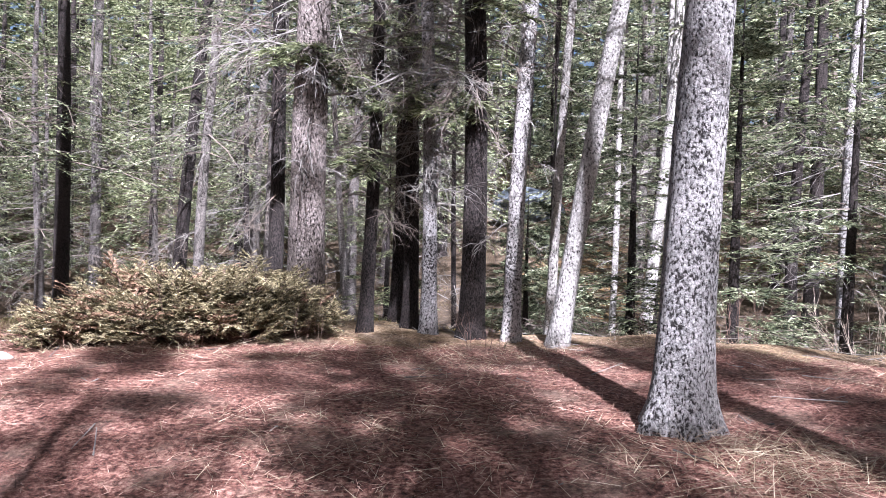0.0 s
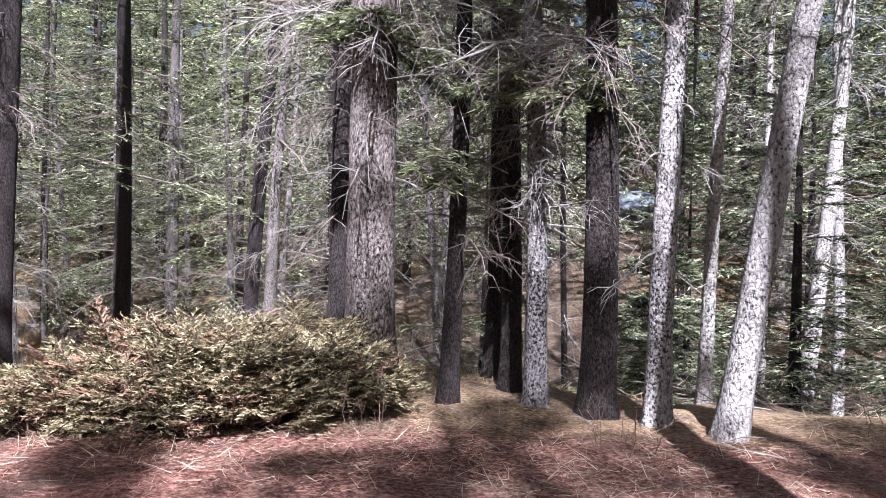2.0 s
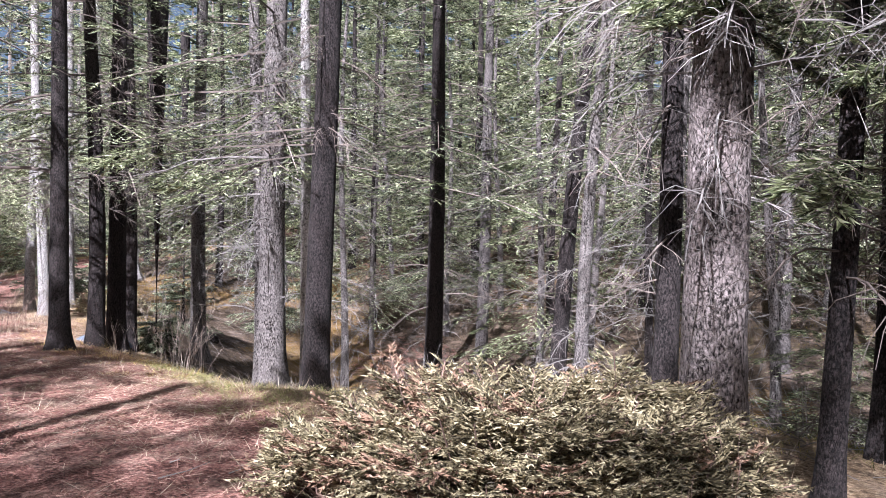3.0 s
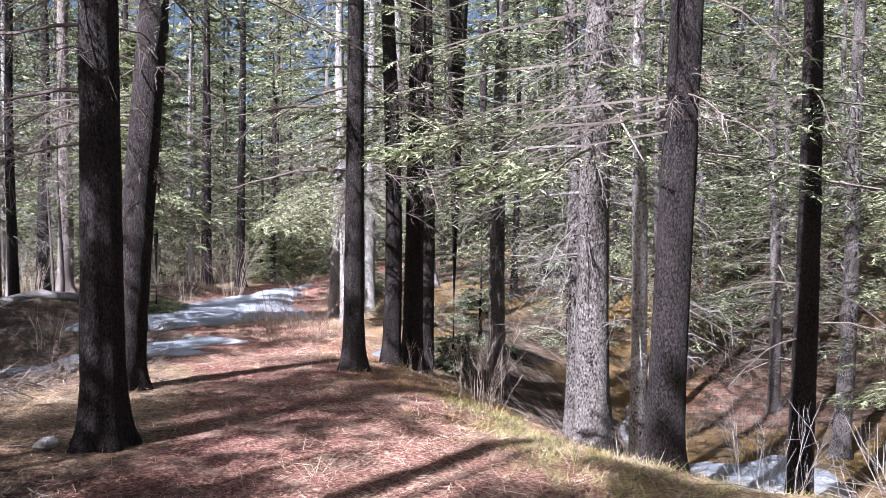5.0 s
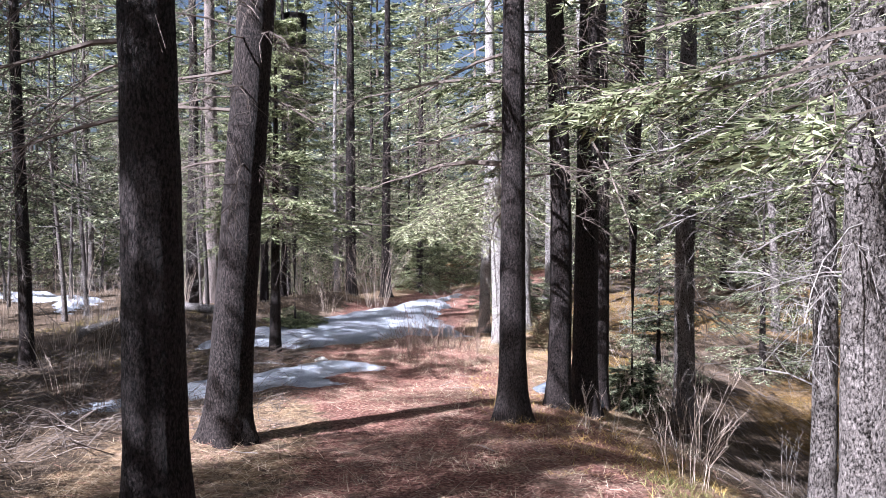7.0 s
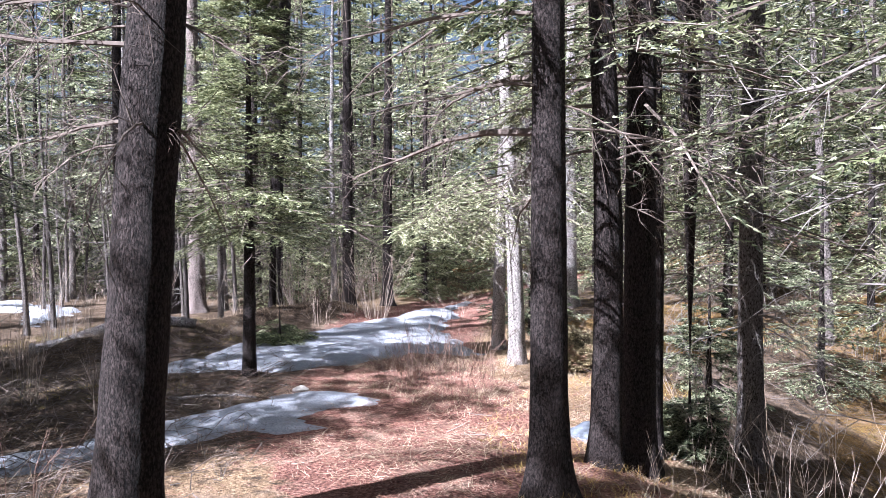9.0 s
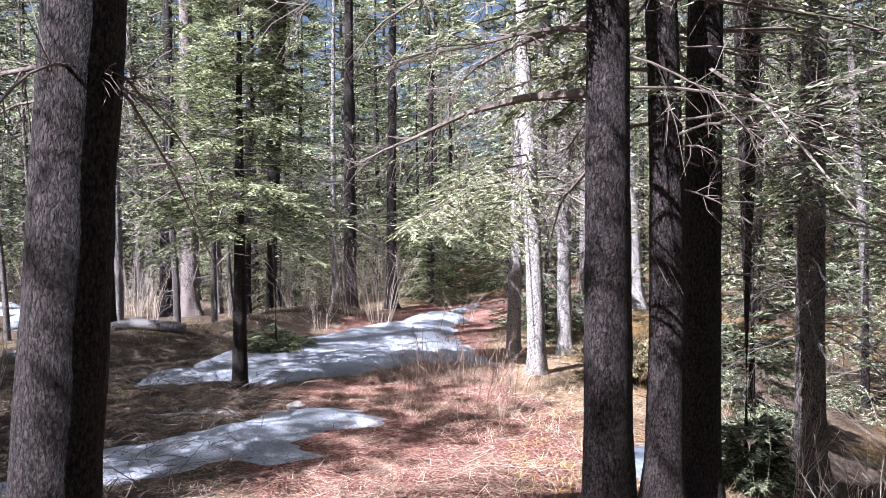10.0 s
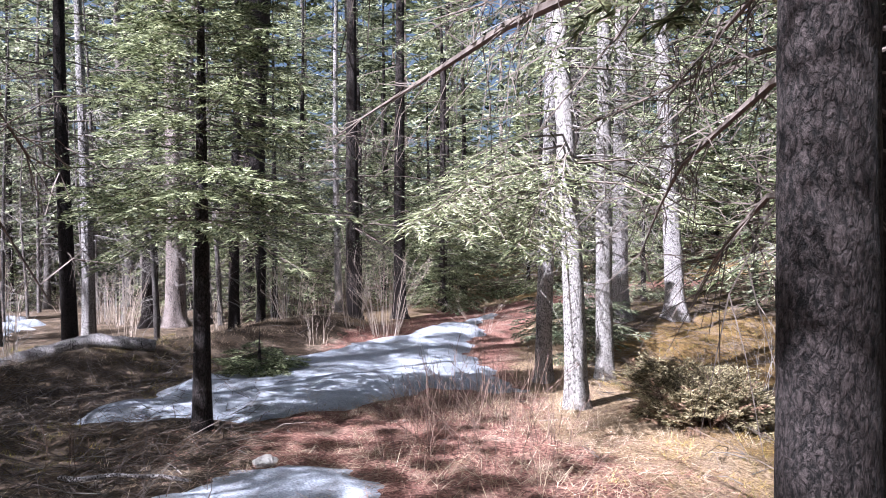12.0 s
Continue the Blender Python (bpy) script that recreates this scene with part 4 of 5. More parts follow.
for _ in range(26):
    x, y = rng.uniform(-33, -20), rng.uniform(1.5, 9.5)
    kind = TIERS[1][4]
    copy_thing(kind, pose(x, y, float(ground_z(x, y)) - 0.05, 0, 0, x * 53) @ Matrix.Scale(rng.uniform(0.55, 1.0) / kind.scale.x, 4))

# the wooded hills behind, as one mass
far_leaf, far_wood = Geo(), Geo()
rng = np.random.RandomState(78)
for _ in range(430):
    a, rr = rng.uniform(0, 6.283), rng.uniform(36, 70)
    x, y = -7 + rr * math.cos(a), 6 + rr * math.sin(a)
    z, tall = float(ground_z(x, y)), rng.uniform(14, 23)
    axis_far = (lambda q, x=x, y=y, z=z: (np.stack([np.full(len(q), x), np.full(len(q), y), q + z], -1), np.full(len(q), 0.1)))
    sticks(far_wood, [(x, y, z - 0.2)], [(x, y, z + tall / 2)], [(x, y, z + tall)], 0.16, 0.02, 5)
    live_crown(rng, Geo(), far_leaf, axis_far, 0.4, tall, 48, 2.8, 5, 4, 0.6, 0.32)
woods = part("far_woods", far_leaf, NEEDLE)
tagged(woods, "dense dark green conifer forest on the far slopes", "woods", kind="stuff")
poles = part("far_trunks", far_wood, TWIG_DARK)
tagged(poles, "grey trunks of the far conifer forest", "woods", kind="stuff")


# ---------------------------------------------------------------- snow
def capsules(x, y, chain):
    """How far inside a chain of (x, y, radius) a place lies; positive inside."""
    best = np.full(np.shape(x), -1e9)
    for (ax, ay, ar), (bx, by, br) in zip(chain, chain[1:]):
        dx, dy = bx - ax, by - ay
        t = np.clip(((x - ax) * dx + (y - ay) * dy) / (dx * dx + dy * dy), 0, 1)
        best = np.maximum(best, ar + t * (br - ar) - np.hypot(x - ax - t * dx, y - ay - t * dy))
    return best


def snow_patch(chains, deep, seed, ragged=0.16):
    pts = [p for c in chains for p in c]
    lo_x, hi_x = min(p[0] - p[2] for p in pts) - 0.4, max(p[0] + p[2] for p in pts) + 0.4
    lo_y, hi_y = min(p[1] - p[2] for p in pts) - 0.4, max(p[1] + p[2] for p in pts) + 0.4
    step = 0.06
    x, y = np.meshgrid(np.arange(lo_x, hi_x, step), np.arange(lo_y, hi_y, step), indexing="ij")
    f = np.max([capsules(x, y, c) for c in chains], 0) + ragged * lumps(x, y, 2.2, seed) + ragged * 0.5 * lumps(x, y, 8.0, seed + 1)
    z = ground_z(x, y) + deep * (ss((f + 0.06) / 0.45) * 1.2 - 0.2) + 0.018 * lumps(x, y, 5, seed + 2) * ss(f / 0.3) + 0.006 * lumps(x, y, 22, seed + 3)
    keep = (f > -0.05).astype(int)
    ni, nj = x.shape
    i, j = np.meshgrid(np.arange(ni - 1), np.arange(nj - 1), indexing="ij")
    ok = (keep[:-1, :-1] + keep[1:, :-1] + keep[1:, 1:] + keep[:-1, 1:]) == 4
    quads = np.stack([i * nj + j, (i + 1) * nj + j, (i + 1) * nj + j + 1, i * nj + j + 1], -1)[ok]
    used = np.unique(quads)
    g = Geo()
    g.add(np.stack([x, y, z], -1).reshape(-1, 3)[used], np.searchsorted(used, quads))
    ob = part("snow_patch", g, SNOW, smooth=True)
    return tagged(ob, "patch of old grainy snow lying on the forest floor", "snow", kind="stuff")


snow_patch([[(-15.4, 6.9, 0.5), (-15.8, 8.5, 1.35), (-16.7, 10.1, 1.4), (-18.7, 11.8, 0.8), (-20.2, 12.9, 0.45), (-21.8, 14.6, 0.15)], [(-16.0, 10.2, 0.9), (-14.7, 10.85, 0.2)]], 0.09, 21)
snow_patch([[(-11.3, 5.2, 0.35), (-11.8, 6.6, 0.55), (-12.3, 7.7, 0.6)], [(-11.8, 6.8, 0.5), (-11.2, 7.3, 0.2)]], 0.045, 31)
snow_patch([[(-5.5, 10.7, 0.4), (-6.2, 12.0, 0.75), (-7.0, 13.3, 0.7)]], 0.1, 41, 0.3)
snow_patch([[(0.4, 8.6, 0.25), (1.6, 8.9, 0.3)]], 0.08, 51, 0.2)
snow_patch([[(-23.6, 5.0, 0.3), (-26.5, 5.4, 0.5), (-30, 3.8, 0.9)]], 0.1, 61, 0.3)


# ---------------------------------------------------------------- bushes and shrubs
def juniper(seed, x, y, long, wide, tall, turn, count, label):
    rng = np.random.RandomState(seed)
    root = tagged(new("juniper_bush"), label, "bush")
    ca, sa = math.cos(radians(turn)), math.sin(radians(turn))
    a, q = rng.uniform(0, 6.283, count), np.sqrt(rng.uniform(0, 1, count))
    u, v = np.cos(a) * q * long / 2, np.sin(a) * q * wide / 2
    px, py = u * ca - v * sa, u * sa + v * ca
    base_z = float(ground_z(x, y))
    lump = 0.5 + 0.5 * np.sin(u * 6.3 + seed) * np.sin(v * 7.1 + 1.3)
    dome = np.sqrt(np.clip(1.05 - q * q, 0, 1)) * (0.62 + 0.38 * lump)
    pz = ground_z(x + px, y + py) - base_z + tall * dome * rng.uniform(0.05, 1.0, count) ** 0.7 * 0.8
    out = np.arctan2(py, px) + rng.normal(0, 0.9, count)
    p = np.stack([px, py, pz], -1)
    el, ln, dr = rng.uniform(0.2, 1.3, count), rng.uniform(0.12, 0.26, count), rng.uniform(0.0, 0.4, count)
    dry = rng.uniform(0, 1, count) < 0.1 + 0.16 * (u < -long * 0.25)
    wood = Geo()
    for name, pick, mat, words in (("foliage", ~dry, JUNIPER, "olive and yellowish prickly foliage"), ("dry_foliage", dry, DRY, "withered red-brown sprays")):
        leaf = Geo()
        boughs(rng, wood, leaf, p[pick], out[pick], el[pick], ln[pick], dr[pick], 13, 13, 0.03, 0.0095, 0.014, False)
        part(name, leaf, mat, root, words)
    foot = np.stack([px * 0.55, py * 0.55, ground_z(x + px * 0.55, y + py * 0.55) - base_z - 0.03], -1)
    sticks(wood, foot, (foot + p) / 2 + rng.normal(0, 0.03, (count, 3)), p, 0.006, 0.003, 4)
    tagged(part("stemwork", wood, TWIG_RED, root, "reddish-brown woody stems"), kind="stuff")
    root.matrix_basis = pose(x, y, base_z)


juniper(5, -1.74, 5.66, 1.75, 1.1, 0.64, 22, 900, "wide spreading juniper bush with olive-yellow foliage on needle litter")
juniper(6, -2.45, 5.35, 0.75, 0.6, 0.4, 24, 190, "low juniper spray with reddish bare stems")


juniper(7, -12.65, 11.6, 1.3, 0.9, 0.5, 110, 420, "low yellowish juniper bush on the rim of the gully")
juniper(8, -13.9, 12.3, 0.8, 0.6, 0.35, 60, 160, "low yellowish juniper bush on the rim of the gully")


def shrub(seed, x, y, tall, wide, stems, mat, label, fork=4):
    rng = np.random.RandomState(seed)
    g = Geo()
    a = rng.uniform(0, 6.283, stems)
    out = rng.uniform(0.25, 1, stems) * wide * 0.62
    ln = tall * rng.uniform(0.45, 1.1, stems)
    foot = np.stack([np.cos(a) * 0.08, np.sin(a) * 0.08, np.full(stems, -0.05)], -1) * [[1 + wide, 1 + wide, 1]]
    tip = np.stack([np.cos(a) * out, np.sin(a) * out, ln], -1)
    mid = (foot + tip) / 2 + np.stack([np.cos(a) * out * -0.12, np.sin(a) * out * -0.12, ln * 0.06], -1) + rng.normal(0, 0.02, (stems, 3))
    thick = 0.0014 + 0.002 * tall
    sticks(g, foot, mid, tip, thick, 0.0014, 4)
    n = stems * fork
    t = rng.uniform(0.25, 0.95, (n, 1))
    o = np.repeat(mid, fork, 0) * (1 - t) + np.repeat(tip, fork, 0) * t
    w = unit(unit(np.repeat(tip - foot, fork, 0)) + rng.normal(0, 0.4, (n, 3)))
    l = np.repeat(ln, fork)[:, None] * rng.uniform(0.15, 0.4, (n, 1))
    sticks(g, o, o + w * l * 0.5 + rng.normal(0, 0.01, (n, 3)), o + w * l + [[0, 0, 0.02]], thick * 0.5, 0.001)
    ob = part("bare_shrub", g, mat)
    tagged(ob, label, "shrub")
    ob.matrix_basis = pose(x, y, float(ground_z(x, y)))


TAN, RED = "leafless shrub of pale tan upright stems", "low leafless shrub of thin reddish-brown stems"
for k, (x, y, tall, wide, stems) in enumerate([(-19.6, 11.3, 1.25, 1.4, 46), (-20.3, 9.9, 1.0, 1.3, 38), (-19.3, 12.9, 0.7, 1.6, 14), (-20.0, 10.9, 0.8, 0.9, 18), (-18.9, 9.9, 0.5, 0.7, 12), (-17.5, 4.9, 0.9, 1.0, 18), (-18.0, 5.9, 0.8, 0.8, 14),
                                               (-7.6, 8.75, 0.75, 0.8, 14), (-7.2, 8.35, 0.55, 0.7, 12), (-8.35, 8.55, 0.5, 0.6, 10), (-10.0, 10.6, 0.85, 0.9, 16), (-9.2, 10.4, 0.8, 0.7, 12), (-12.4, 4.8, 0.7, 0.9, 16), (-12.9, 5.9, 0.55, 0.6, 12), (-14.0, 5.2, 0.8, 0.7, 12),
                                               (4.3, 7.6, 0.9, 1.4, 26), (5.0, 7.0, 0.7, 1.2, 20), (-22.0, 7.4, 0.9, 1.0, 20)]):
    shrub(500 + k, x, y, tall, wide, stems, TWIG_TAN, TAN)
for k, (x, y, tall, wide, stems) in enumerate([(-12.6, 9.0, 0.52, 1.3, 17), (-12.0, 9.1, 0.42, 0.9, 15), (-13.1, 9.7, 0.5, 1.1, 17), (-13.5, 10.1, 0.6, 1.0, 13), (-12.3, 9.7, 0.45, 0.9, 15), (-11.5, 9.2, 0.3, 0.8, 9), (-14.2, 10.2, 0.62, 0.9, 10), (-13.3, 9.1, 0.55, 1.0, 15), (-12.2, 8.5, 0.34, 0.8, 11), (-14.0, 9.6, 0.75, 0.8, 8), (-1.0, 5.5, 0.3, 0.6, 10), (0.3, 5.4, 0.25, 0.5, 10), (-9.9, 5.3, 0.4, 0.6, 14),
                                               (-10.6, 4.9, 0.45, 0.7, 16), (-13.4, 6.5, 0.35, 0.6, 7), (1.6, 5.6, 0.3, 0.5, 10), (2.3, 5.9, 0.35, 0.6, 12)]):
    shrub(540 + k, x, y, tall, wide, stems, TWIG_RED, RED)


rng = np.random.RandomState(909)
made = 0
while made < 46:
    x, y = rng.uniform(-34, -19.5), rng.uniform(-1, 13)
    if float(to_trail(x, y)) < 1.6 or (x > -21 and y > 7):
        continue
    shrub(600 + made, x, y, rng.uniform(0.6, 1.5), rng.uniform(0.7, 1.4), 16, TWIG_TAN if made % 3 else TWIG_GREY, TAN if made % 3 else "leafless grey thicket of thin upright stems", 3)
    made += 1


# ---------------------------------------------------------------- low cover, joined by kind
def strew(seed, count, box, allow):
    rng = np.random.RandomState(seed)
    x, y = rng.uniform(box[0], box[1], count), rng.uniform(box[2], box[3], count)
    ok = rng.uniform(0, 1, count) < allow(x, y)
    return rng, x[ok], y[ok]


def tufts(name, seed, count, box, allow, per, tall, lay, mat, label, category):
    rng, x, y = strew(seed, count, box, allow)
    n = len(x) * per
    bx, by = np.repeat(x, per) + rng.normal(0, 0.035, n), np.repeat(y, per) + rng.normal(0, 0.035, n)
    a, tilt = rng.uniform(0, 6.283, n), rng.uniform(0.15, lay, n)
    tilt = np.maximum(tilt, lay - 0.6 * rng.uniform(0, 1, n) ** 2 - 0.15)
    way = np.stack([np.cos(a) * np.sin(tilt), np.sin(a) * np.sin(tilt), np.cos(tilt)], -1)
    g = Geo()
    blades(g, np.stack([bx, by, ground_z(bx, by) - 0.005], -1), way, tall * rng.uniform(0.4, 1.2, n) * np.repeat(rng.uniform(0.6, 1.3, len(x)), per), 0.0045, np.stack([-np.sin(a), np.cos(a), np.zeros(n)], -1))
    tagged(part(name, g, mat), label, category, kind="stuff")


def straw_zone(x, y):
    n, s = along(x, y)
    d = to_trail(x, y)
    edge = ss((3.4 - d) / 1.2) * ss((n + 3.8) / 1.0) * (1 - ss((n + 0.2) / 1.6)) * ss((s - 2.5) / 1.5)
    foot = ss((0.75 - np.hypot(x - 1.15, y - 3.15)) / 0.4)
    fore = 0.35 * ss((2.4 - y) / 1.0) * ss((y - 0.2) / 0.6) * ss((3 - np.abs(x)) / 1)
    left = 0.4 * ss((d - 1.2) / 0.7) * ss((5.5 - d) / 2) * ss((-x - 5) / 2) * ss((-n - 1) / 2)
    rim = 0.5 * ss((n + 1.9) / 0.5) * (1 - ss((n + 0.3) / 0.8)) * ss((4 - s) / 2)
    return np.clip(np.maximum.reduce([edge, foot, fore, left, rim]) * (0.55 + 0.6 * lumps(x, y, 1.6, 91)), 0, 1)


tufts("dry_grass", 601, 14000, (-22, 4, 0, 13), straw_zone, 9, 0.17, 1.55, STRAW, "tufts of bleached dry grass", "grass")
tufts("tall_dry_grass", 602, 800, (-15, -10.8, 8.4, 10.8), lambda x, y: 0.8 * ss((0.5 + lumps(x, y, 2, 92)) / 0.6), 7, 0.22, 1.4, STRAW, "tall straw-coloured grass beside the snow", "grass")
tufts("low_green_plants", 603, 5200, (-22, -8.5, 3, 9.5), lambda x, y: ss((to_trail(x, y) - 1.4) / 0.8) * ss((lumps(x, y, 1.1, 93) + 0.2) / 0.5) * ss((-along(x, y)[0] - 1.8) / 0.8), 12, 0.09, 1.3, MOSS, "mats of low olive-green plants", "ground cover")
tufts("gully_moss", 604, 15000, (-20, 5, 7, 20), lambda x, y: ss((along(x, y)[0] + 1.2) / 1.2) * ss((lumps(x, y, 0.9, 94)) / 0.5), 8, 0.1, 1.2, MOSS, "yellowish moss and low plants on the gully slope", "ground cover")

tufts("green_grass", 605, 1500, (-7.4, -3.6, 5.9, 8.2), lambda x, y: ss((to_trail(x, y) - 0.7) / 0.5) * ss((2.2 - to_trail(x, y)) / 0.6) * ss((lumps(x, y, 1.7, 97) + 0.5) / 0.6), 11, 0.1, 1.35, GRASS, "low greening grass along the trail's edge", "grass")

def brink_zone(x, y):
    n, s = along(x, y)
    b = n + 0.5 + 1.9 * ss((s - 4) / 4) * (1 - ss((s - 12) / 4))
    return ss((b + 0.2) / 0.4) * (1 - ss((b - 1.1) / 0.7)) * ss((s - 6.5) / 1.5) * (1 - ss((s - 17) / 2)) * np.clip(0.6 + 0.6 * lumps(x, y, 1.5, 98), 0, 1)


tufts("golden_grass", 606, 5200, (-15, -5, 7, 13), brink_zone, 10, 0.12, 1.5, GOLD, "golden moss and flattened grass on the brink of the gully", "grass")
tufts("bank_grass", 607, 1600, (-21.5, -17, 5, 11.5), lambda x, y: np.exp(-((x + 17.6 + 3.2 * np.clip(((x + 17.6) * -3.2 + (y - 5.8) * 5.0) / 35.2, 0, 1)) ** 2 + (y - 5.8 - 5.0 * np.clip(((x + 17.6) * -3.2 + (y - 5.8) * 5.0) / 35.2, 0, 1)) ** 2) / 0.3), 9, 0.16, 1.4, STRAW, "bleached grass on top of the low bank", "grass")

for k in range(34):
    r = np.random.RandomState(800 + k)
    s_, n_ = r.uniform(4, 19), r.uniform(-0.3, 6.0)
    x, y = 2 + 0.351 * n_ - 0.936 * s_, 6.3 + 0.936 * n_ + 0.351 * s_
    shrub(820 + k, x, y, r.uniform(0.4, 1.1), r.uniform(0.7, 1.4), 9, TWIG_GREY, "leafless grey thicket of thin stems on the gully slope", 5)


def brushwood(seed, count, box, allow, long, mat, label):
    rng, x, y = strew(seed, count, box, allow)
    n = len(x)
    a, ln, rise = rng.uniform(0, 6.283, n), long * rng.uniform(0.25, 1.0, n), rng.uniform(0.0, 0.5, n)
    p = np.stack([x, y, ground_z(x, y)], -1)
    ex, ey = x + np.cos(a) * ln, y + np.sin(a) * ln
    q = np.stack([ex, ey, ground_z(ex, ey) + rise * ln], -1)
    g = Geo()
    sticks(g, p, (p + q) / 2 + rng.normal(0, 0.03, (n, 3)) + [[0, 0, 0.02]], q, 0.0042, 0.0014)
    m = np.repeat((p + q) / 2, 2, 0)
    w = unit(np.repeat(q - p, 2, 0) + rng.normal(0, 0.25, (2 * n, 3)))
    l = np.repeat(ln, 2)[:, None] * rng.uniform(0.2, 0.5, (2 * n, 1))
    sticks(g, m, m + w * l * 0.5, m + w * l, 0.0022, 0.001)
    tagged(part("brushwood", g, mat), label, "twigs", kind="stuff")


# Grey slope twigs get the dark wood colour, in place of crown shade.
brushwood(621, 5200, (-20, 4, 6.5, 18), lambda x, y: ss((along(x, y)[0] + 0.8) / 1.0) * 0.7, 0.9, TWIG_DARK, "fallen brushwood on the gully slope, darkened as if shaded")
brushwood(622, 2600, (-18, -8.8, 3.2, 8.5), lambda x, y: ss((to_trail(x, y) - 1.3) / 0.7) * ss((-along(x, y)[0] - 2.0) / 1.0), 0.5, TWIG_DARK, "dark dead twigs and brush beside the trail")

rng, x, y = strew(611, 260000, (-15, 4.5, 0.2, 10.5), lambda x, y: np.clip(ss((2.8 - to_trail(x, y)) / 1.6) + ss((3.2 - np.hypot(x / 1.7, y - 3.2)) / 1), 0, 1) * (0.45 + 0.5 * lumps(x, y, 2.5, 95)))
n = len(x)
a = rng.uniform(0, 6.283, n)
lift = rng.uniform(-0.05, 0.25, n)
g = Geo()
blades(g, np.stack([x, y, ground_z(x, y) + rng.uniform(0.0, 0.012, n)], -1), unit(np.stack([np.cos(a), np.sin(a), lift], -1)), rng.uniform(0.04, 0.14, n), rng.uniform(0.0025, 0.0055, n), np.stack([-np.sin(a), np.cos(a), rng.normal(0, 0.4, n)], -1))
tagged(part("needle_litter", g, LITTER), "red-brown and bleached fallen needles on the trail", "litter", kind="stuff")

rng, x, y = strew(613, 200000, (-15, 4.5, 0.2, 10.5), lambda x, y: np.clip(ss((3.4 - to_trail(x, y)) / 1.6) + ss((3.2 - np.hypot(x / 1.7, y - 3.2)) / 1), 0, 1) * np.clip(0.15 + 0.7 * lumps(x, y, 1.8, 96), 0, 1))
n = len(x)
a = rng.uniform(0, 6.283, n)
g = Geo()
blades(g, np.stack([x, y, ground_z(x, y) + rng.uniform(0.0, 0.015, n)], -1), unit(np.stack([np.cos(a), np.sin(a), rng.uniform(-0.03, 0.35, n)], -1)), rng.uniform(0.05, 0.2, n), rng.uniform(0.0022, 0.0045, n), np.stack([-np.sin(a), np.cos(a), rng.normal(0, 0.4, n)], -1))
tagged(part("straw_litter", g, STRAW), "bleached flattened straw strewn over the trail", "litter", kind="stuff")

rng = np.random.RandomState(614)
n = 1000
x, y = 1.3 + rng.normal(0, 0.32, n), 2.88 + rng.normal(0, 0.2, n)
a = rng.uniform(0, 6.283, n)
heap = 0.07 * np.exp(-((x - 1.25) / 0.45) ** 2 - ((y - 2.9) / 0.3) ** 2)
g = Geo()
blades(g, np.stack([x, y, ground_z(x, y) + heap * rng.uniform(0, 1, n)], -1), unit(np.stack([np.cos(a), np.sin(a), rng.uniform(-0.1, 0.4, n)], -1)), rng.uniform(0.07, 0.26, n), 0.0035, np.stack([-np.sin(a), np.cos(a), rng.normal(0, 0.4, n)], -1))
tagged(part("straw_heap", g, STRAW), "heap of bleached flattened grass at a trunk's foot", "grass", kind="stuff")

rng, x, y = strew(612, 1500, (-20, 5, 0.3, 15), lambda x, y: 0.25 + 0.75 * ss((to_trail(x, y) - 1) / 1.5))
n = len(x)
a, ln = rng.uniform(0, 6.283, n), rng.uniform(0.08, 0.5, n) ** 1.4
p = np.stack([x, y, ground_z(x, y) + 0.008], -1)
ex, ey = x + np.cos(a) * ln, y + np.sin(a) * ln
q = np.stack([ex, ey, ground_z(ex, ey) + rng.uniform(0.005, 0.05, n)], -1)
g = Geo()
sticks(g, p, (p + q) / 2 + rng.normal(0, 0.012, (n, 3)), q, 0.004, 0.0015, 4)
tagged(part("fallen_twigs", g, TWIG_GREY), "thin grey fallen twigs on the forest floor", "twigs", kind="stuff")


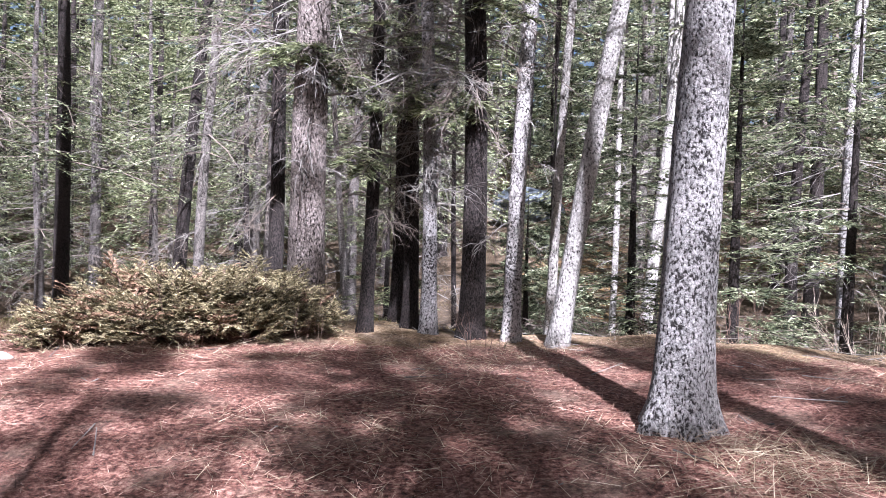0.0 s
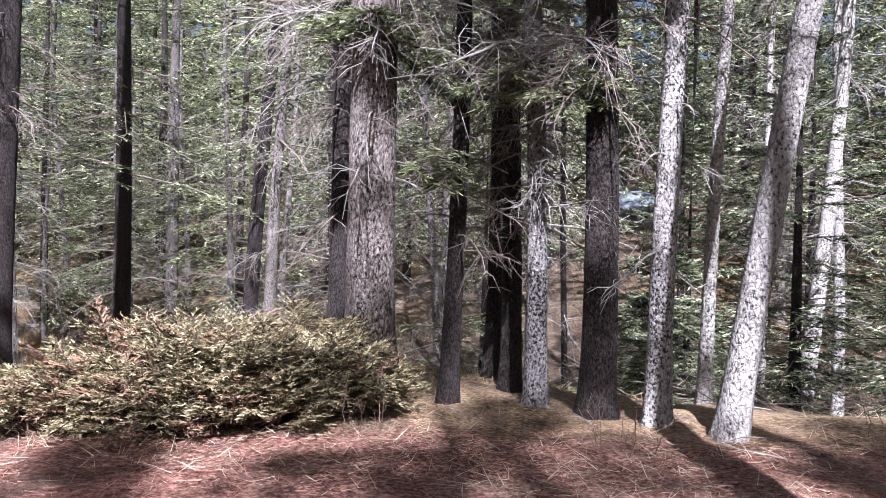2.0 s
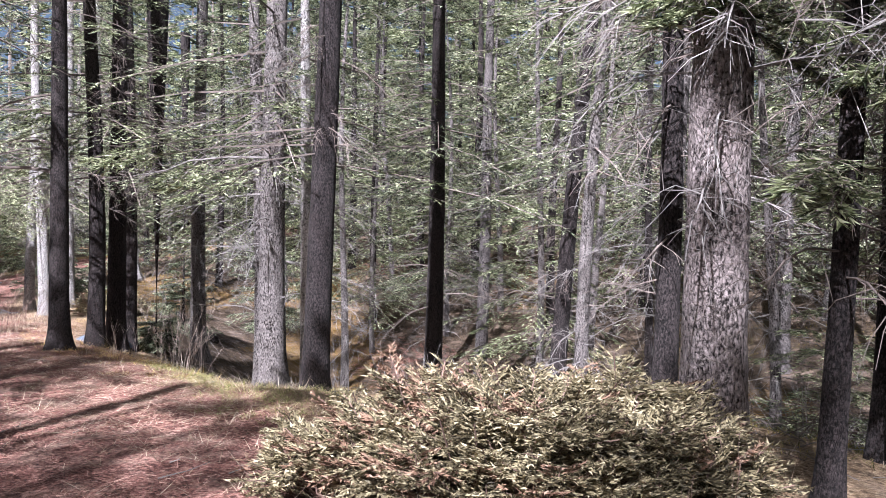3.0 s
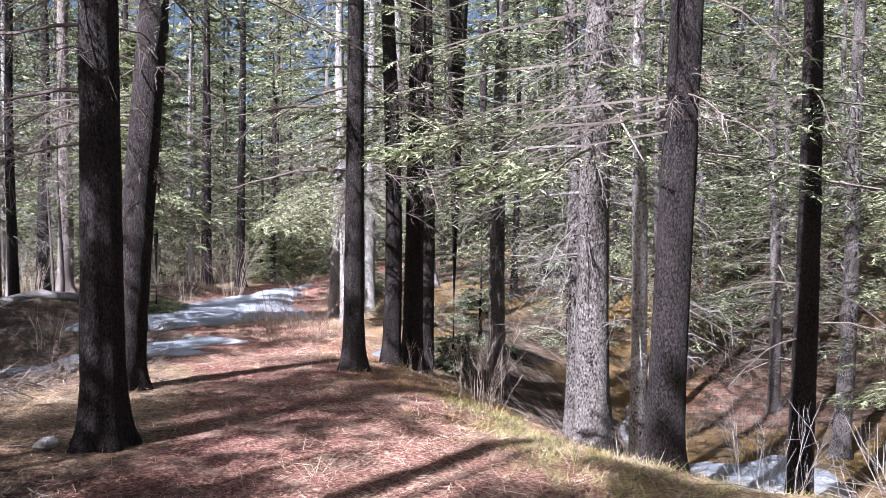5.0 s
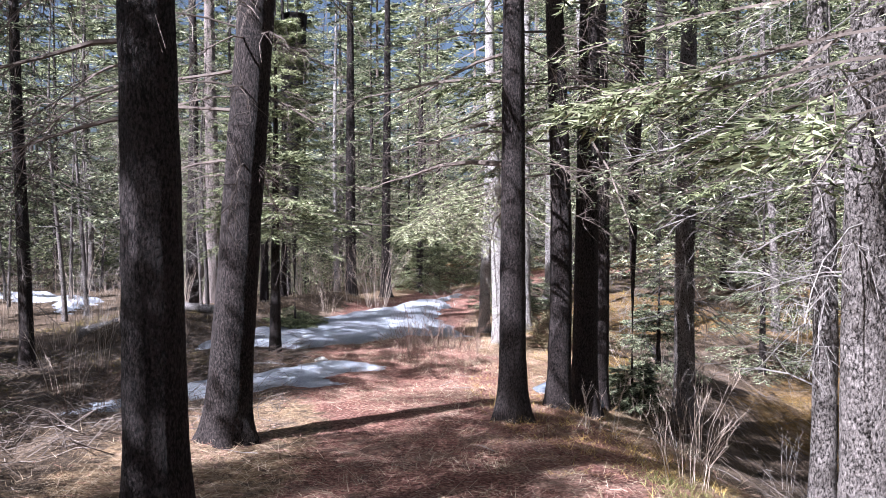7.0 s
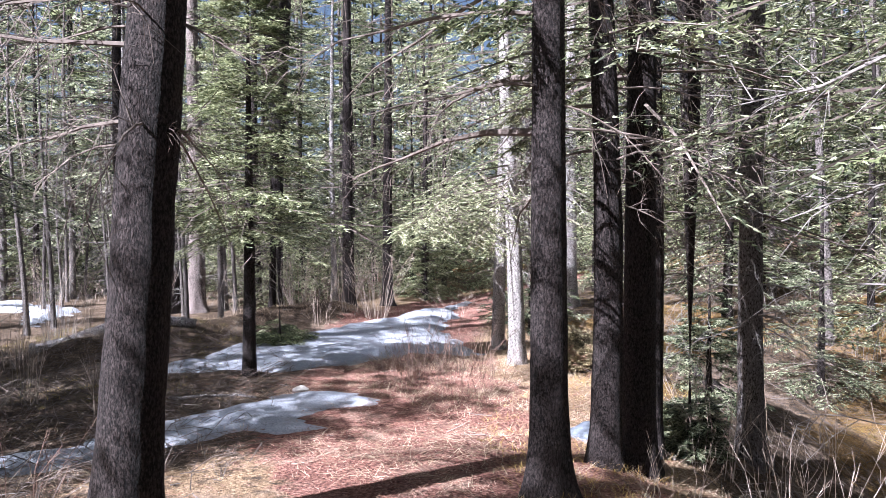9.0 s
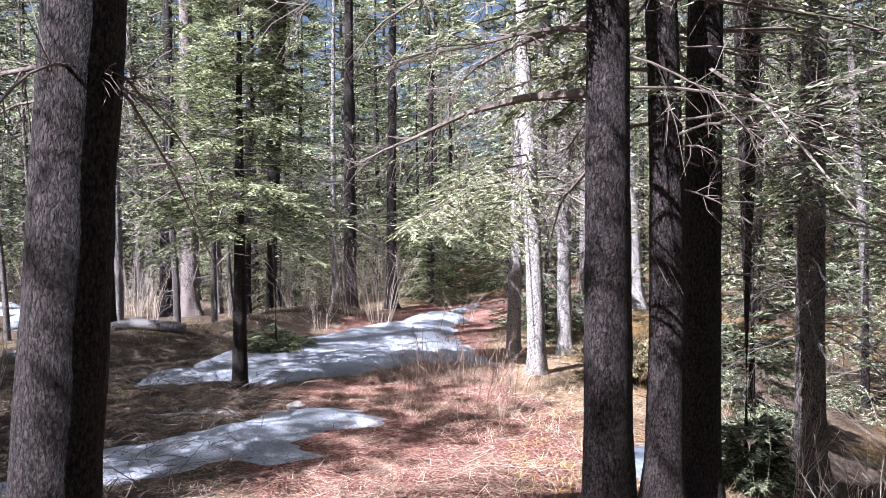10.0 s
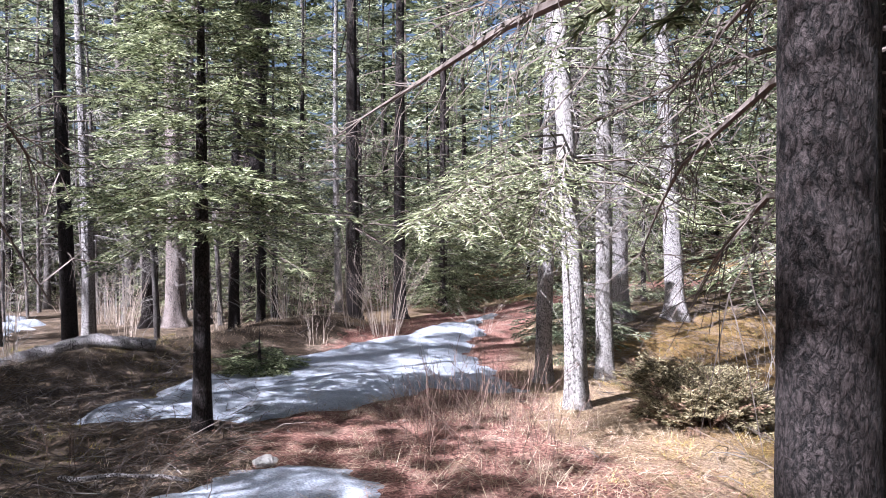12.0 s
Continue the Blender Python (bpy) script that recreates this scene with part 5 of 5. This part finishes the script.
# ---------------------------------------------------------------- logs and stones
def log(name, seed, ends, radius, mat, label, arch=0.0):
    rng = np.random.RandomState(seed)
    (ax, ay), (bx, by) = ends
    t = np.linspace(0, 1, 26)
    x, y = ax + (bx - ax) * t + 0.05 * np.sin(t * 9), ay + (by - ay) * t + 0.05 * np.cos(t * 7)
    z = ground_z(x, y) + radius * 0.55 + arch * np.sin(t * math.pi)
    rad = radius * (1 - 0.45 * t)[:, None] * (1 + 0.09 * rng.normal(0, 1, (26, 12)))
    rad[0], rad[-1] = radius * 0.02, radius * 0.02
    x[0], y[0], z[0] = x[1], y[1], z[1]
    x[-1], y[-1], z[-1] = x[-2], y[-2], z[-2]
    pts = np.stack([x, y, z], -1)
    pts[0] -= (pts[2] - pts[1]) * 0.02
    pts[-1] += (pts[2] - pts[1]) * 0.02
    g = Geo()
    tube(g, pts, rad, 12)
    tagged(part(name, g, mat, smooth=True), label, "log")


# The first log is added; its pale bark stands for the bank's sunlit top.
log("fallen_log", 1, ((-18.6, 5.0), (-18.2, 7.6)), 0.13, BARK_GREY, "pale log added for the sunlit top of the mossy bank")
log("fallen_branch", 2, ((-5.4, 11.9), (-7.2, 11.7)), 0.045, BARK_BROWN, "thin fallen branch lying across snow", 0.05)
log("fallen_log", 3, ((-11.6, 13.0), (-14.4, 14.4)), 0.09, BARK_BROWN, "dark fallen log on the gully slope")
log("fallen_log", 4, ((-8.4, 12.2), (-10.4, 14.6)), 0.07, BARK_GREY, "grey fallen log on the gully slope")
log("fallen_branch", 5, ((-13.2, 6.4), (-12.6, 7.2)), 0.018, BARK_GREY, "short grey broken branch on dark litter", 0.06)


def stone(name, seed, x, y, size, mat, label, sunk=0.3):
    bm = bmesh.new()
    bmesh.ops.create_icosphere(bm, subdivisions=4, radius=1)
    for v in bm.verts:
        c = v.co * 1.0
        k = 1 + 0.28 * noise.noise(c * 1.3 + Vector((seed, 0, 0))) + 0.1 * noise.noise(c * 3.5 + Vector((0, seed, 0))) + 0.03 * noise.noise(c * 11)
        v.co = Vector((c.x * size[0], c.y * size[1], c.z * size[2])) * k
    me = bpy.data.meshes.new(name)
    bm.to_mesh(me)
    bm.free()
    ob = part(name, me, mat)
    ob.matrix_basis = pose(x, y, float(ground_z(x, y)) + size[2] * (1 - 2 * sunk), 0, 0, seed * 40)
    tagged(ob, label, "rock")


stone("boulder", 3, 2.8, 26.0, (1.4, 1.0, 0.7), STONE_DARK, "large dark blue-grey boulder among the trees", 0.2)
stone("stone", 5, -2.75, 4.72, (0.09, 0.07, 0.04), STONE_PALE, "small pale stone lying in needle litter")
stone("stone", 6, -7.15, 4.75, (0.07, 0.06, 0.04), STONE_PALE, "small pale stone at the foot of a trunk")
stone("stone", 8, -12.9, 7.75, (0.1, 0.08, 0.04), STONE_PALE, "flat pale stone beside the snow")
stone("stone", 9, -10.1, 9.5, (0.5, 0.3, 0.12), STONE_DARK, "dark rock edge under the trail bank", 0.3)
